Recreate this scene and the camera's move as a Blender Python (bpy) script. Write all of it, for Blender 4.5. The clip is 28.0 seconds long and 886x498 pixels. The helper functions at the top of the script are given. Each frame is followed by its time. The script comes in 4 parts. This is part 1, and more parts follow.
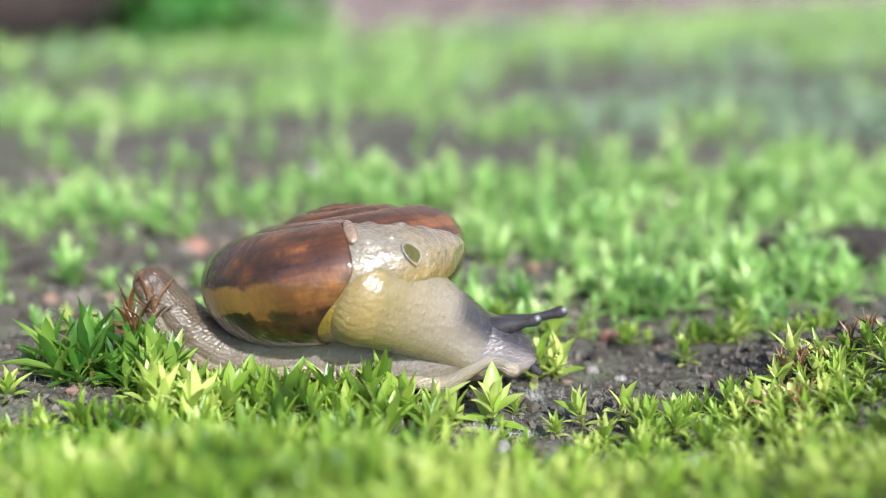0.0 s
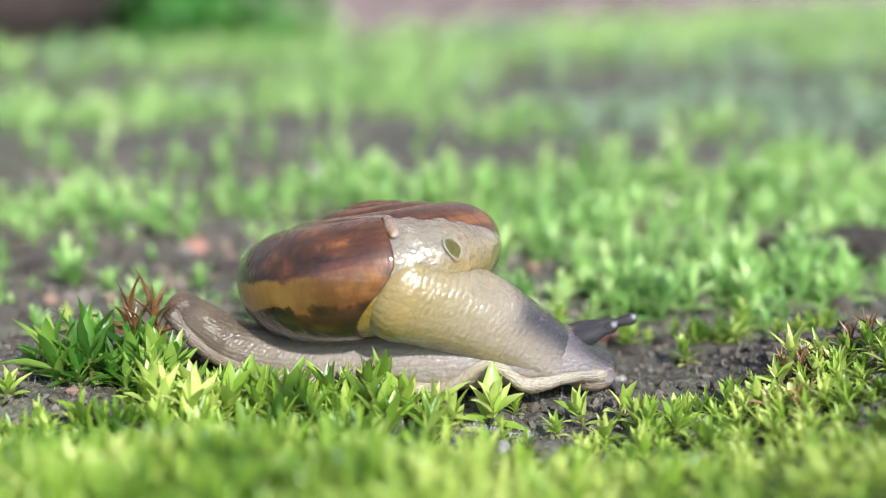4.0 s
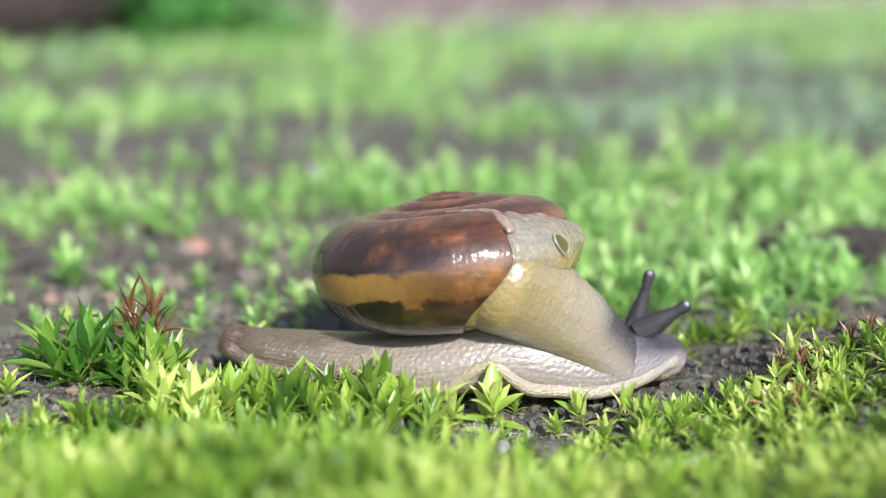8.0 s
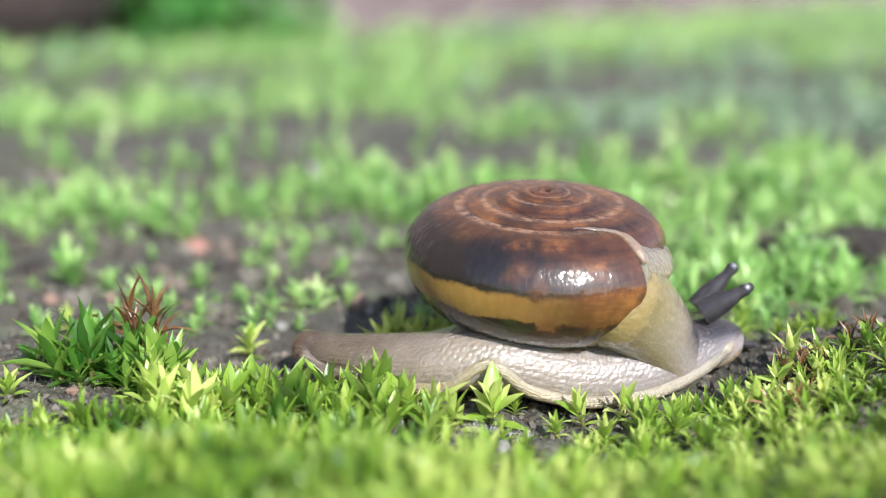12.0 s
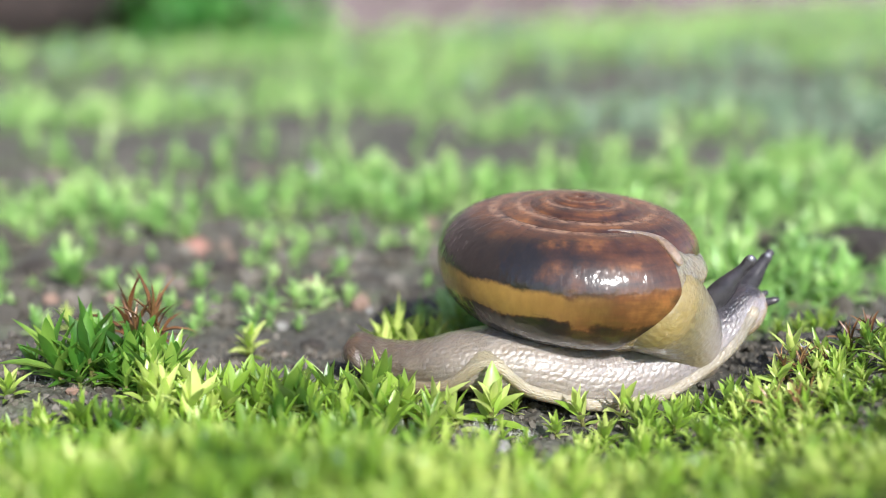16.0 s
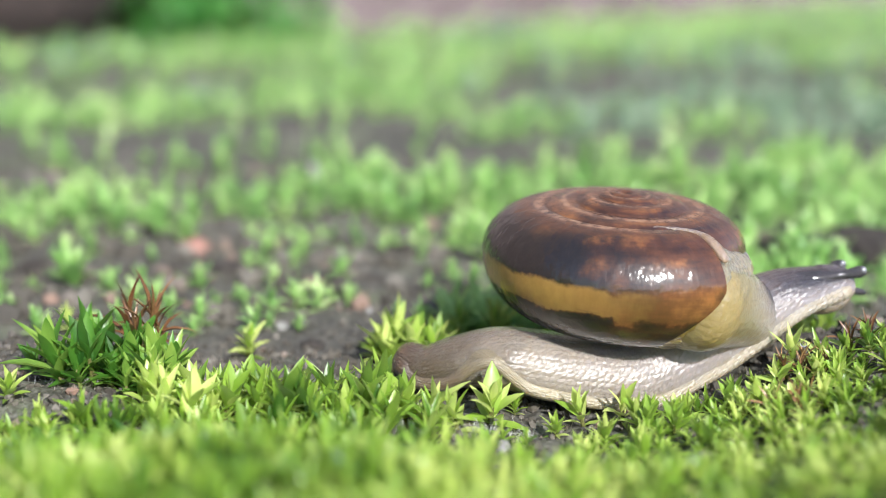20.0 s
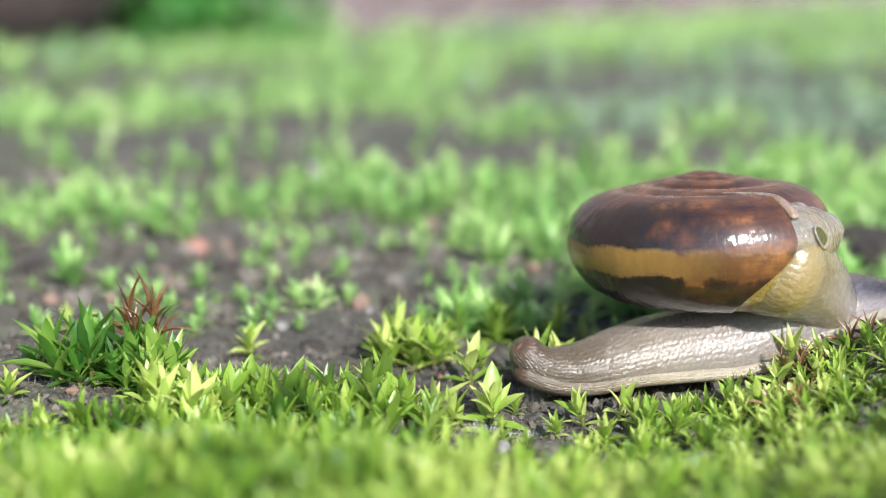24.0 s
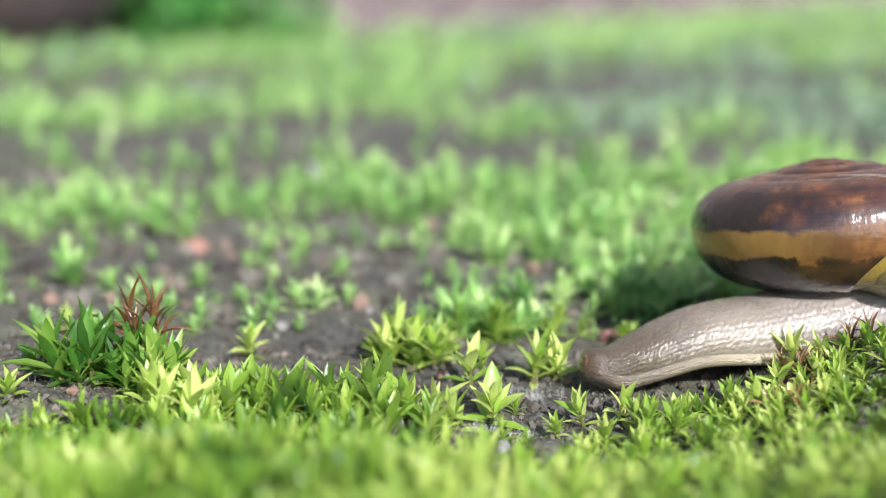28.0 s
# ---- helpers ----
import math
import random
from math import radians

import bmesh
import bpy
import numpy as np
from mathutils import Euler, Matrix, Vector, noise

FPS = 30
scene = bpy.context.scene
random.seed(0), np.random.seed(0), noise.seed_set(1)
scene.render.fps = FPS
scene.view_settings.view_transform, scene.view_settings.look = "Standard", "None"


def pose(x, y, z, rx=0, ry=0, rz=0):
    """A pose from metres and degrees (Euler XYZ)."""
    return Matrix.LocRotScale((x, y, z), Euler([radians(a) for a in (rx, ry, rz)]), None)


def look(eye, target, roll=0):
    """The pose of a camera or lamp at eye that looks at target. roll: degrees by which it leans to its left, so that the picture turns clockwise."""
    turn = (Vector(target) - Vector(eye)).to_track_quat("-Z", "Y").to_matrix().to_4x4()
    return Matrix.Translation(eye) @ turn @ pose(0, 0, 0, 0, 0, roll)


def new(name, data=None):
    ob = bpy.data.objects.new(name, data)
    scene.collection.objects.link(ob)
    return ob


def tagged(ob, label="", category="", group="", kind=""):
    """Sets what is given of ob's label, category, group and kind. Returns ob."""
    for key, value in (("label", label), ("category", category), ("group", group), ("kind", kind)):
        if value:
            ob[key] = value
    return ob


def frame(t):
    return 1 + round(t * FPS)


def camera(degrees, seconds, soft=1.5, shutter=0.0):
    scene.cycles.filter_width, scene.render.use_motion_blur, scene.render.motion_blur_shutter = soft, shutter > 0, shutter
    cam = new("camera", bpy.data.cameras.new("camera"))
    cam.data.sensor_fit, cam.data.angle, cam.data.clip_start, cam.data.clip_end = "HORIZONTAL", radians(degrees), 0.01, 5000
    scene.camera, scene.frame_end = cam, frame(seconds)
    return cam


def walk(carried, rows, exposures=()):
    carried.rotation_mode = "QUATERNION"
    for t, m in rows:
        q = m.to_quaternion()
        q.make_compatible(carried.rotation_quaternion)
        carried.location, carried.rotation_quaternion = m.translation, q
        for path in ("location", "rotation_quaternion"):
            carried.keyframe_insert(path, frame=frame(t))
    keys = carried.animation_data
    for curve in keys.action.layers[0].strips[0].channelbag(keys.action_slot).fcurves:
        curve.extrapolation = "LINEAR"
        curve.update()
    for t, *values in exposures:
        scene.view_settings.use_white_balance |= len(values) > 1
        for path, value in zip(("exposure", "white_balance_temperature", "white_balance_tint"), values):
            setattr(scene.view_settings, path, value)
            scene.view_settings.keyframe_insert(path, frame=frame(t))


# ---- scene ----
cam = camera(40, 28.0, soft=1.0)
EYE = (0.0, -0.0757, 0.0275)
VIEW = pose(*EYE, 90 - 13.1, 0, 0)
cam.data.dof.use_dof = True
cam.data.dof.focus_distance = 0.0790
cam.data.dof.aperture_fstop = 21.0
walk(cam, [(0.0, VIEW), (28.0, VIEW)], exposures=[(0.0, 1.04, 6100, 10), (28.0, 1.04, 6100, 10)])

# ---- light: afternoon sun from behind the camera's right shoulder, open sky ----
SUN_WAY = Vector((0.34, -0.73, 0.60)).normalized()      # towards the sun
world = bpy.data.worlds.new("sky")
scene.world = world
world.use_nodes = True
wn = world.node_tree.nodes
sky = wn.new("ShaderNodeTexSky")
sky.sky_type = "NISHITA"
sky.sun_disc = False
sky.sun_elevation = math.asin(SUN_WAY.z)
sky.sun_rotation = math.atan2(SUN_WAY.x, SUN_WAY.y)
wn["Background"].inputs["Strength"].default_value = 0.12
world.node_tree.links.new(sky.outputs[0], wn["Background"].inputs["Color"])
sun_data = bpy.data.lights.new("sun", "SUN")
sun_data.energy, sun_data.angle, sun_data.color = 4.6, radians(0.6), (1.0, 0.95, 0.87)
sun = new("sun", sun_data)
sun.matrix_world = look(SUN_WAY * 3.0, (0, 0, 0))

MM = 0.001


# ---- material helpers ----
class Net:
    """A node material under construction."""

    def __init__(self, name):
        self.mat = bpy.data.materials.new(name)
        self.mat.use_nodes = True
        self.t = self.mat.node_tree
        self.t.nodes.clear()
        self.out = self.t.nodes.new("ShaderNodeOutputMaterial")

    def node(self, kind, links=(), **values):
        n = self.t.nodes.new("ShaderNode" + kind)
        for key, value in links:
            n_in = n.inputs[key]
            if isinstance(value, bpy.types.NodeSocket):
                self.t.links.new(value, n_in)
            else:
                n_in.default_value = value
        for key, value in values.items():
            apply_value(n, key, value)
        return n

    def noise(self, vec, scale, detail=4.0, rough=0.6):
        return self.node("TexNoise", [("Vector", vec), ("Scale", scale), ("Detail", detail), ("Roughness", rough)]).outputs["Fac"]

    def ramp(self, fac, stops):
        n = self.t.nodes.new("ShaderNodeValToRGB")
        el = n.color_ramp.elements
        while len(el) < len(stops):
            el.new(0.5)
        for e, (p, c) in zip(el, stops):
            e.position = p
            e.color = (*c, 1.0) if len(c) == 3 else c
        self.t.links.new(fac, n.inputs["Fac"])
        return n.outputs["Color"]

    def mix(self, fac, a, b, blend="MIX"):
        n = self.t.nodes.new("ShaderNodeMix")
        n.data_type = "RGBA"
        n.blend_type = blend
        for i, v in ((0, fac), (6, a), (7, b)):
            if isinstance(v, bpy.types.NodeSocket):
                self.t.links.new(v, n.inputs[i])
            else:
                n.inputs[i].default_value = v if i == 0 else (*v, 1.0)
        return n.outputs[2]

    def math(self, op, a, b=0.0, clamp=False):
        n = self.t.nodes.new("ShaderNodeMath")
        n.operation = op
        n.use_clamp = clamp
        for i, v in ((0, a), (1, b)):
            if isinstance(v, bpy.types.NodeSocket):
                self.t.links.new(v, n.inputs[i])
            else:
                n.inputs[i].default_value = v
        return n.outputs[0]

    def step(self, x, lo, hi):
        n = self.t.nodes.new("ShaderNodeMapRange")
        n.interpolation_type = "SMOOTHSTEP"
        self.t.links.new(x, n.inputs["Value"])
        n.inputs["From Min"].default_value, n.inputs["From Max"].default_value = lo, hi
        return n.outputs["Result"]

    def bump(self, height, strength, distance):
        return self.node("Bump", [("Height", height), ("Strength", strength), ("Distance", distance)]).outputs["Normal"]

    def end(self, shader):
        self.t.links.new(shader, self.out.inputs["Surface"])
        return self.mat


def apply_value(n, key, value):
    if key == "operation":
        n.operation = value
    elif key == "feature":
        n.feature = value
    elif key == "distance":
        n.distance = value


def coords(net, kind="Object"):
    return net.t.nodes.new("ShaderNodeTexCoord").outputs[kind]


def world_position(net):
    return net.t.nodes.new("ShaderNodeNewGeometry").outputs["Position"]


def leaf_material(name, dark, mid, light, glow=0.5, per_object=False):
    n = Net(name)
    if per_object:
        rnd = n.t.nodes.new("ShaderNodeObjectInfo").outputs["Random"]
    else:
        rnd = n.t.nodes.new("ShaderNodeNewGeometry").outputs["Random Per Island"]
    pos = world_position(n)
    broad = n.noise(pos, 140.0, 2.0)
    fine = n.noise(pos, 2500.0, 3.0)
    f = n.math("ADD", n.math("MULTIPLY", rnd, 0.5), n.math("SUBTRACT", n.math("MULTIPLY", broad, 1.45), 0.47))
    f = n.math("ADD", f, n.math("MULTIPLY", fine, 0.12))
    col = n.ramp(f, [(0.22, dark), (0.55, mid), (0.92, light)])
    normal = n.bump(fine, 0.25, 0.00006)
    p = n.node("BsdfPrincipled", [("Base Color", col), ("Roughness", 0.42), ("Normal", normal), ("Coat Weight", 0.2), ("Coat Roughness", 0.22)])
    tint = n.mix(0.6, col, light)
    tr = n.node("BsdfTranslucent", [("Color", tint)])
    m = n.node("MixShader", [(0, glow), (1, p.outputs[0]), (2, tr.outputs[0])])
    return n.end(m.outputs[0])


M_LEAF = leaf_material("moss_leaf_green", (0.045, 0.125, 0.014), (0.255, 0.42, 0.042), (0.66, 0.74, 0.24), per_object=True)
M_LEAF_DEEP = leaf_material("moss_leaf_deep_green", (0.018, 0.080, 0.012), (0.085, 0.23, 0.025), (0.30, 0.45, 0.08), per_object=True)
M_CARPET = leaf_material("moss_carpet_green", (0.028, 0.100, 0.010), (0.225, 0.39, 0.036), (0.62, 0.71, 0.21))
# near moss made paler and bluer: distance haze put into the colour
M_FAR = leaf_material("moss_far_hazed", (0.08, 0.21, 0.05), (0.32, 0.56, 0.16), (0.64, 0.80, 0.36))
# greyed leaf colour stands in for hazy, sky-pale patches far off
M_HAZED = leaf_material("moss_hazed_grey", (0.12, 0.20, 0.11), (0.27, 0.40, 0.24), (0.48, 0.58, 0.42))
M_DRY = leaf_material("moss_dry_brown", (0.03, 0.012, 0.006), (0.13, 0.055, 0.020), (0.30, 0.18, 0.08), glow=0.2)


def soil_material():
    n = Net("soil")
    pos = world_position(n)
    broad = n.noise(pos, 45.0, 5.0, 0.65)
    mid = n.noise(pos, 320.0, 5.0, 0.65)
    fine = n.noise(pos, 2200.0, 4.0, 0.7)
    col = n.ramp(broad, [(0.36, (0.008, 0.007, 0.0045)), (0.5, (0.036, 0.031, 0.022)), (0.66, (0.135, 0.120, 0.098))])
    film = n.noise(pos, 95.0, 5.0, 0.65)
    col = n.mix(n.math("MULTIPLY", n.step(film, 0.46, 0.64), 0.7), col, (0.065, 0.095, 0.032))
    # the bump's hollows are darkened as well: their shade is put into the colour
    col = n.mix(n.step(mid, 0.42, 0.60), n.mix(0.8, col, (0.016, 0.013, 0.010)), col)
    col = n.mix(n.math("MULTIPLY", n.step(fine, 0.35, 0.75), 0.55), col, (0.20, 0.195, 0.17))
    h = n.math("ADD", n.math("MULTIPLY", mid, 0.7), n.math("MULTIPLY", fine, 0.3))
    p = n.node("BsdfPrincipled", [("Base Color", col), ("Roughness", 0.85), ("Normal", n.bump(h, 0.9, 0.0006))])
    return n.end(p.outputs[0])


def grain_material():
    n = Net("soil_grain")
    rnd = n.t.nodes.new("ShaderNodeNewGeometry").outputs["Random Per Island"]
    fine = n.noise(world_position(n), 3000.0, 3.0)
    col = n.ramp(rnd, [(0.0, (0.014, 0.012, 0.008)), (0.5, (0.052, 0.045, 0.033)), (0.9, (0.15, 0.137, 0.115)), (1.0, (0.24, 0.14, 0.10))])
    col = n.mix(n.math("MULTIPLY", fine, 0.5), col, (0.10, 0.085, 0.07))
    p = n.node("BsdfPrincipled", [("Base Color", col), ("Roughness", 0.8), ("Normal", n.bump(fine, 0.7, 0.0002))])
    return n.end(p.outputs[0])


def shell_material():
    # uv: x along the whorl (0 apex .. 1 lip), y round the tube (0 outer rim, rising towards the suture)
    n = Net("glossy_shell")
    uv = coords(n, "UV")
    sep = n.node("SeparateXYZ", [(0, uv)])
    along, round_ = sep.outputs[0], sep.outputs[1]
    pos = coords(n, "Object")
    cloud = n.noise(pos, 420.0, 5.0, 0.6)
    fine = n.noise(pos, 1600.0, 4.0, 0.6)
    streak = n.noise(n.node("CombineXYZ", [(0, n.math("MULTIPLY", along, 90.0)), (1, n.math("MULTIPLY", round_, 3.0))]).outputs[0], 1.0, 5.0, 0.65)
    wob = n.math("ADD", round_, n.math("MULTIPLY", n.math("SUBTRACT", cloud, 0.5), 0.085))
    flow = n.noise(n.node("CombineXYZ", [(0, n.math("MULTIPLY", along, 26.0)), (1, n.math("MULTIPLY", round_, 13.0))]).outputs[0], 1.0, 5.0, 0.6)
    brown = n.ramp(n.math("ADD", n.math("ADD", n.math("MULTIPLY", cloud, 0.35), n.math("MULTIPLY", streak, 0.15)), n.math("MULTIPLY", flow, 0.5)),
                   [(0.38, (0.007, 0.003, 0.002)), (0.5, (0.066, 0.023, 0.008)), (0.68, (0.27, 0.108, 0.030))])
    ochre = n.ramp(n.math("ADD", n.math("MULTIPLY", cloud, 0.5), n.math("MULTIPLY", streak, 0.5)), [(0.3, (0.13, 0.065, 0.015)), (0.7, (0.36, 0.215, 0.058))])
    black = n.mix(fine, (0.004, 0.003, 0.0028), (0.015, 0.010, 0.008))
    drift = n.math("ADD", along, n.math("MULTIPLY", n.math("SUBTRACT", cloud, 0.5), 0.05))
    grown = n.step(along, 0.83, 0.88)
    early = n.math("MULTIPLY", n.math("SUBTRACT", 1.0, n.step(drift, 0.962, 0.989)), grown)      # the upper band fades towards the lip
    later = n.math("MULTIPLY", n.math("SUBTRACT", 1.0, n.step(drift, 0.960, 0.990)), grown)
    upper = n.math("MULTIPLY", n.math("MULTIPLY", n.step(wob, 0.50, 0.52), n.math("SUBTRACT", 1.0, n.step(wob, 0.63, 0.72))), early)
    gold = n.math("MULTIPLY", n.math("MULTIPLY", n.step(wob, 0.437, 0.447), n.math("SUBTRACT", 1.0, n.step(wob, 0.50, 0.52))), n.math("ADD", n.math("MULTIPLY", later, 0.85), 0.1))
    lower = n.math("MULTIPLY", n.math("MULTIPLY", n.step(wob, 0.30, 0.32), n.math("SUBTRACT", 1.0, n.step(wob, 0.432, 0.444))), n.math("ADD", n.math("MULTIPLY", later, 0.3), 0.7))
    col = n.mix(upper, brown, black)
    col = n.mix(gold, col, ochre)
    col = n.mix(lower, col, black)
    seam = n.math("MULTIPLY", n.step(round_, 0.715, 0.730), n.math("SUBTRACT", 1.0, n.step(round_, 0.742, 0.75)))      # pale line along the suture
    col = n.mix(n.math("MULTIPLY", seam, n.math("MULTIPLY", n.step(fine, 0.35, 0.65), 0.55)), col, (0.34, 0.20, 0.12))
    stain = n.math("MULTIPLY", n.step(flow, 0.52, 0.62), n.math("SUBTRACT", 1.0, n.step(cloud, 0.42, 0.60)))
    col = n.mix(n.math("MULTIPLY", stain, n.math("MULTIPLY", n.step(along, 0.80, 0.90), 0.75)), col, black)
    normal = n.bump(n.math("ADD", streak, n.math("MULTIPLY", fine, 0.3)), 0.32, 0.00016)
    rib = n.noise(n.node("CombineXYZ", [(0, n.math("MULTIPLY", along, 380.0)), (1, n.math("MULTIPLY", round_, 9.0))]).outputs[0], 1.0, 3.0, 0.6)
    film = n.bump(n.math("ADD", n.math("ADD", n.noise(pos, 380.0, 3.0), n.math("MULTIPLY", streak, 0.6)), n.math("MULTIPLY", rib, 0.3)), 0.38, 0.0007)
    p = n.node("BsdfPrincipled", [("Base Color", col), ("Roughness", 0.5), ("Specular IOR Level", 0.25), ("Normal", normal), ("Coat Weight", 1.0), ("Coat Roughness", 0.15), ("Coat Normal", film),
                                  ("Subsurface Weight", 0.05), ("Subsurface Radius", (0.0012, 0.0005, 0.0002)), ("Subsurface Scale", 1.0)])
    return n.end(p.outputs[0])


def flesh_material(name, tail, mid, head, sole, back_dark=0.80, relief=0.00013):
    # uv: x along the body (0 tail .. 1 head), y round it (0.25 is the top, 0.75 the sole)
    n = Net(name)
    uv = coords(n, "UV")
    sep = n.node("SeparateXYZ", [(0, uv)])
    along, round_ = sep.outputs[0], sep.outputs[1]
    across = n.math("MULTIPLY", round_, 17.0)
    skin = n.node("CombineXYZ", [(0, n.math("MULTIPLY", along, 35.0)), (1, across)]).outputs[0]      # millimetres on the skin
    rows = n.node("CombineXYZ", [(0, n.math("ADD", n.math("MULTIPLY", along, 35.0 * 0.75), n.math("MULTIPLY", across, 0.45))), (1, n.math("MULTIPLY", across, 0.8))]).outputs[0]      # skewed: the bumps stand in oblique rows
    warp = n.node("CombineXYZ", [(0, n.noise(skin, 0.9, 2.0)), (1, n.noise(skin, 1.1, 2.0)), (2, 0.0)]).outputs[0]
    cells = n.node("VectorMath", [(0, rows), (1, n.node("VectorMath", [(0, warp), (1, (0.35, 0.35, 0.35))], operation="MULTIPLY").outputs[0])], operation="ADD").outputs[0]
    net = n.node("TexVoronoi", [("Vector", cells), ("Scale", 2.6), ("Randomness", 0.45)])
    spots = n.noise(skin, 3.2, 4.0)
    blot = n.noise(skin, 0.45, 4.0)
    col = n.ramp(n.math("ADD", along, n.math("MULTIPLY", n.math("SUBTRACT", blot, 0.5), 0.25)), [(0.0, (0.07, 0.042, 0.024)), (0.09, tail), (0.20, tail), (0.42, mid), (1.0, head)])
    crease = n.step(net.outputs["Distance"], 0.25, 0.75)
    col = n.mix(n.math("MULTIPLY", crease, 0.10), col, n.mix(0.65, col, (0.05, 0.04, 0.03)))
    col = n.mix(n.math("MULTIPLY", n.step(spots, 0.5, 0.7), 0.35), col, n.mix(0.5, col, (0.14, 0.11, 0.06)))
    low = n.math("SUBTRACT", 1.0, n.step(n.math("ABSOLUTE", n.math("SUBTRACT", round_, 0.75)), 0.12, 0.23))
    col = n.mix(n.math("MULTIPLY", low, 0.8), col, n.mix(n.math("SUBTRACT", 1.0, n.step(along, 0.1, 0.4)), sole, tail))
    back = n.math("MULTIPLY", n.math("SUBTRACT", 1.0, n.step(n.math("ABSOLUTE", n.math("SUBTRACT", round_, 0.25)), 0.13, 0.27)), n.step(along, back_dark, back_dark + 0.16))
    col = n.mix(n.math("MULTIPLY", back, 0.95), col, (0.022, 0.018, 0.022))
    wet = n.math("ADD", n.noise(skin, 2.4, 3.0, 0.6), n.math("MULTIPLY", n.noise(skin, 5.5, 2.0), 0.3))
    h = n.math("ADD", n.math("SUBTRACT", 1.0, net.outputs["Distance"]), n.math("MULTIPLY", spots, 0.7))
    p = n.node("BsdfPrincipled", [("Base Color", col), ("Roughness", 0.28), ("Normal", n.bump(h, 0.7, relief)), ("Coat Weight", n.math("ADD", n.math("MULTIPLY", n.step(n.noise(skin, 0.5, 3.0), 0.36, 0.5), 0.85), 0.1)), ("Coat Roughness", 0.07), ("Coat Normal", n.bump(wet, 1.0, 0.0006)),
                                  ("Subsurface Weight", 0.6), ("Subsurface Radius", (0.0024, 0.0018, 0.0012)), ("Subsurface Scale", 1.0)])
    return n.end(p.outputs[0])


def jelly_material(name, low, high, speck, z0, z1):
    # yellow below, grey above, by the piece's own height
    n = Net(name)
    pos = coords(n, "Object")
    c1 = n.noise(pos, 330.0, 4.0)
    c2 = n.noise(pos, 3200.0, 3.0)
    zz = n.node("SeparateXYZ", [(0, pos)]).outputs[2]
    f = n.math("ADD", n.step(zz, z0, z1), n.math("MULTIPLY", n.math("SUBTRACT", c1, 0.5), 0.9), True)
    col = n.mix(f, low, high)
    col = n.mix(n.math("MULTIPLY", n.step(c2, 0.52, 0.66), 0.35), col, speck)
    lump = n.noise(pos, 750.0, 3.0)
    pits = n.noise(pos, 2300.0, 2.0)
    h = n.math("ADD", lump, n.math("MULTIPLY", pits, 0.8))
    p = n.node("BsdfPrincipled", [("Base Color", col), ("Roughness", 0.3), ("Normal", n.bump(h, 0.35, 0.0004)), ("Coat Weight", 1.0), ("Coat Roughness", 0.06), ("Coat Normal", n.bump(n.math("ADD", n.noise(pos, 420.0, 2.0), n.math("MULTIPLY", n.noise(pos, 1500.0, 2.0), 0.6)), 1.0, 0.0016)),
                                  ("Subsurface Weight", 0.8), ("Subsurface Radius", (0.0028, 0.0022, 0.0012)), ("Subsurface Scale", 1.0)])
    return n.end(p.outputs[0])


def plain_material(name, a, b, rough, scale, bump=0.4, dist=0.0002, coat=0.0):
    n = Net(name)
    pos = coords(n, "Object")
    f = n.noise(pos, scale, 5.0)
    g = n.noise(pos, scale * 7.0, 3.0)
    col = n.ramp(n.math("ADD", n.math("MULTIPLY", f, 0.75), n.math("MULTIPLY", g, 0.25)), [(0.35, a), (0.65, b)])
    p = n.node("BsdfPrincipled", [("Base Color", col), ("Roughness", rough), ("Normal", n.bump(n.math("ADD", f, g), bump, dist)), ("Coat Weight", coat), ("Coat Roughness", 0.1)])
    return n.end(p.outputs[0])


M_SOIL = soil_material()
M_GRAIN = grain_material()
M_SHELL = shell_material()
M_SKIN = flesh_material("snail_skin", (0.105, 0.076, 0.047), (0.275, 0.222, 0.172), (0.285, 0.24, 0.242), (0.34, 0.26, 0.14))
M_MANTLE = jelly_material("mantle_flesh", (0.27, 0.175, 0.030), (0.18, 0.158, 0.122), (0.08, 0.055, 0.02), -0.0030, 0.0015)
M_FOOT = flesh_material("foot_edge_flesh", (0.12, 0.086, 0.052), (0.31, 0.25, 0.155), (0.29, 0.24, 0.185), (0.35, 0.275, 0.15), back_dark=2.0)
M_COLLAR = flesh_material("collar_flesh", (0.215, 0.160, 0.060), (0.245, 0.195, 0.115), (0.285, 0.235, 0.21), (0.25, 0.185, 0.065), back_dark=0.62, relief=0.00008)
M_PORE = plain_material("pore_hollow", (0.010, 0.010, 0.002), (0.07, 0.066, 0.012), 0.9, 700.0)
M_TENTACLE = plain_material("tentacle_dark", (0.007, 0.006, 0.008), (0.034, 0.028, 0.034), 0.4, 1500.0, 0.8, 0.0002, 0.35)
M_EYE = plain_material("eye_knob", (0.05, 0.05, 0.06), (0.16, 0.16, 0.18), 0.2, 1500.0, 0.2, 0.0001, 0.8)
M_HORN = plain_material("tail_horn", (0.05, 0.018, 0.011), (0.20, 0.105, 0.07), 0.35, 1200.0, 0.5, 0.0002, 0.4)
M_STEM = plain_material("moss_stem", (0.06, 0.05, 0.015), (0.14, 0.15, 0.03), 0.6, 1500.0)
M_WALL = plain_material("weathered_wall", (0.075, 0.055, 0.055), (0.20, 0.155, 0.155), 0.9, 9.0, 0.6, 0.01)
M_DARK_ROLL = plain_material("dark_roll_surface", (0.012, 0.008, 0.007), (0.05, 0.032, 0.028), 0.9, 60.0, 0.8, 0.004)
M_SHRUB = leaf_material("shrub_leaf", (0.03, 0.12, 0.02), (0.08, 0.27, 0.05), (0.16, 0.40, 0.09))
M_FIBRE = plain_material("root_fibre", (0.22, 0.22, 0.21), (0.45, 0.45, 0.43), 0.7, 900.0)
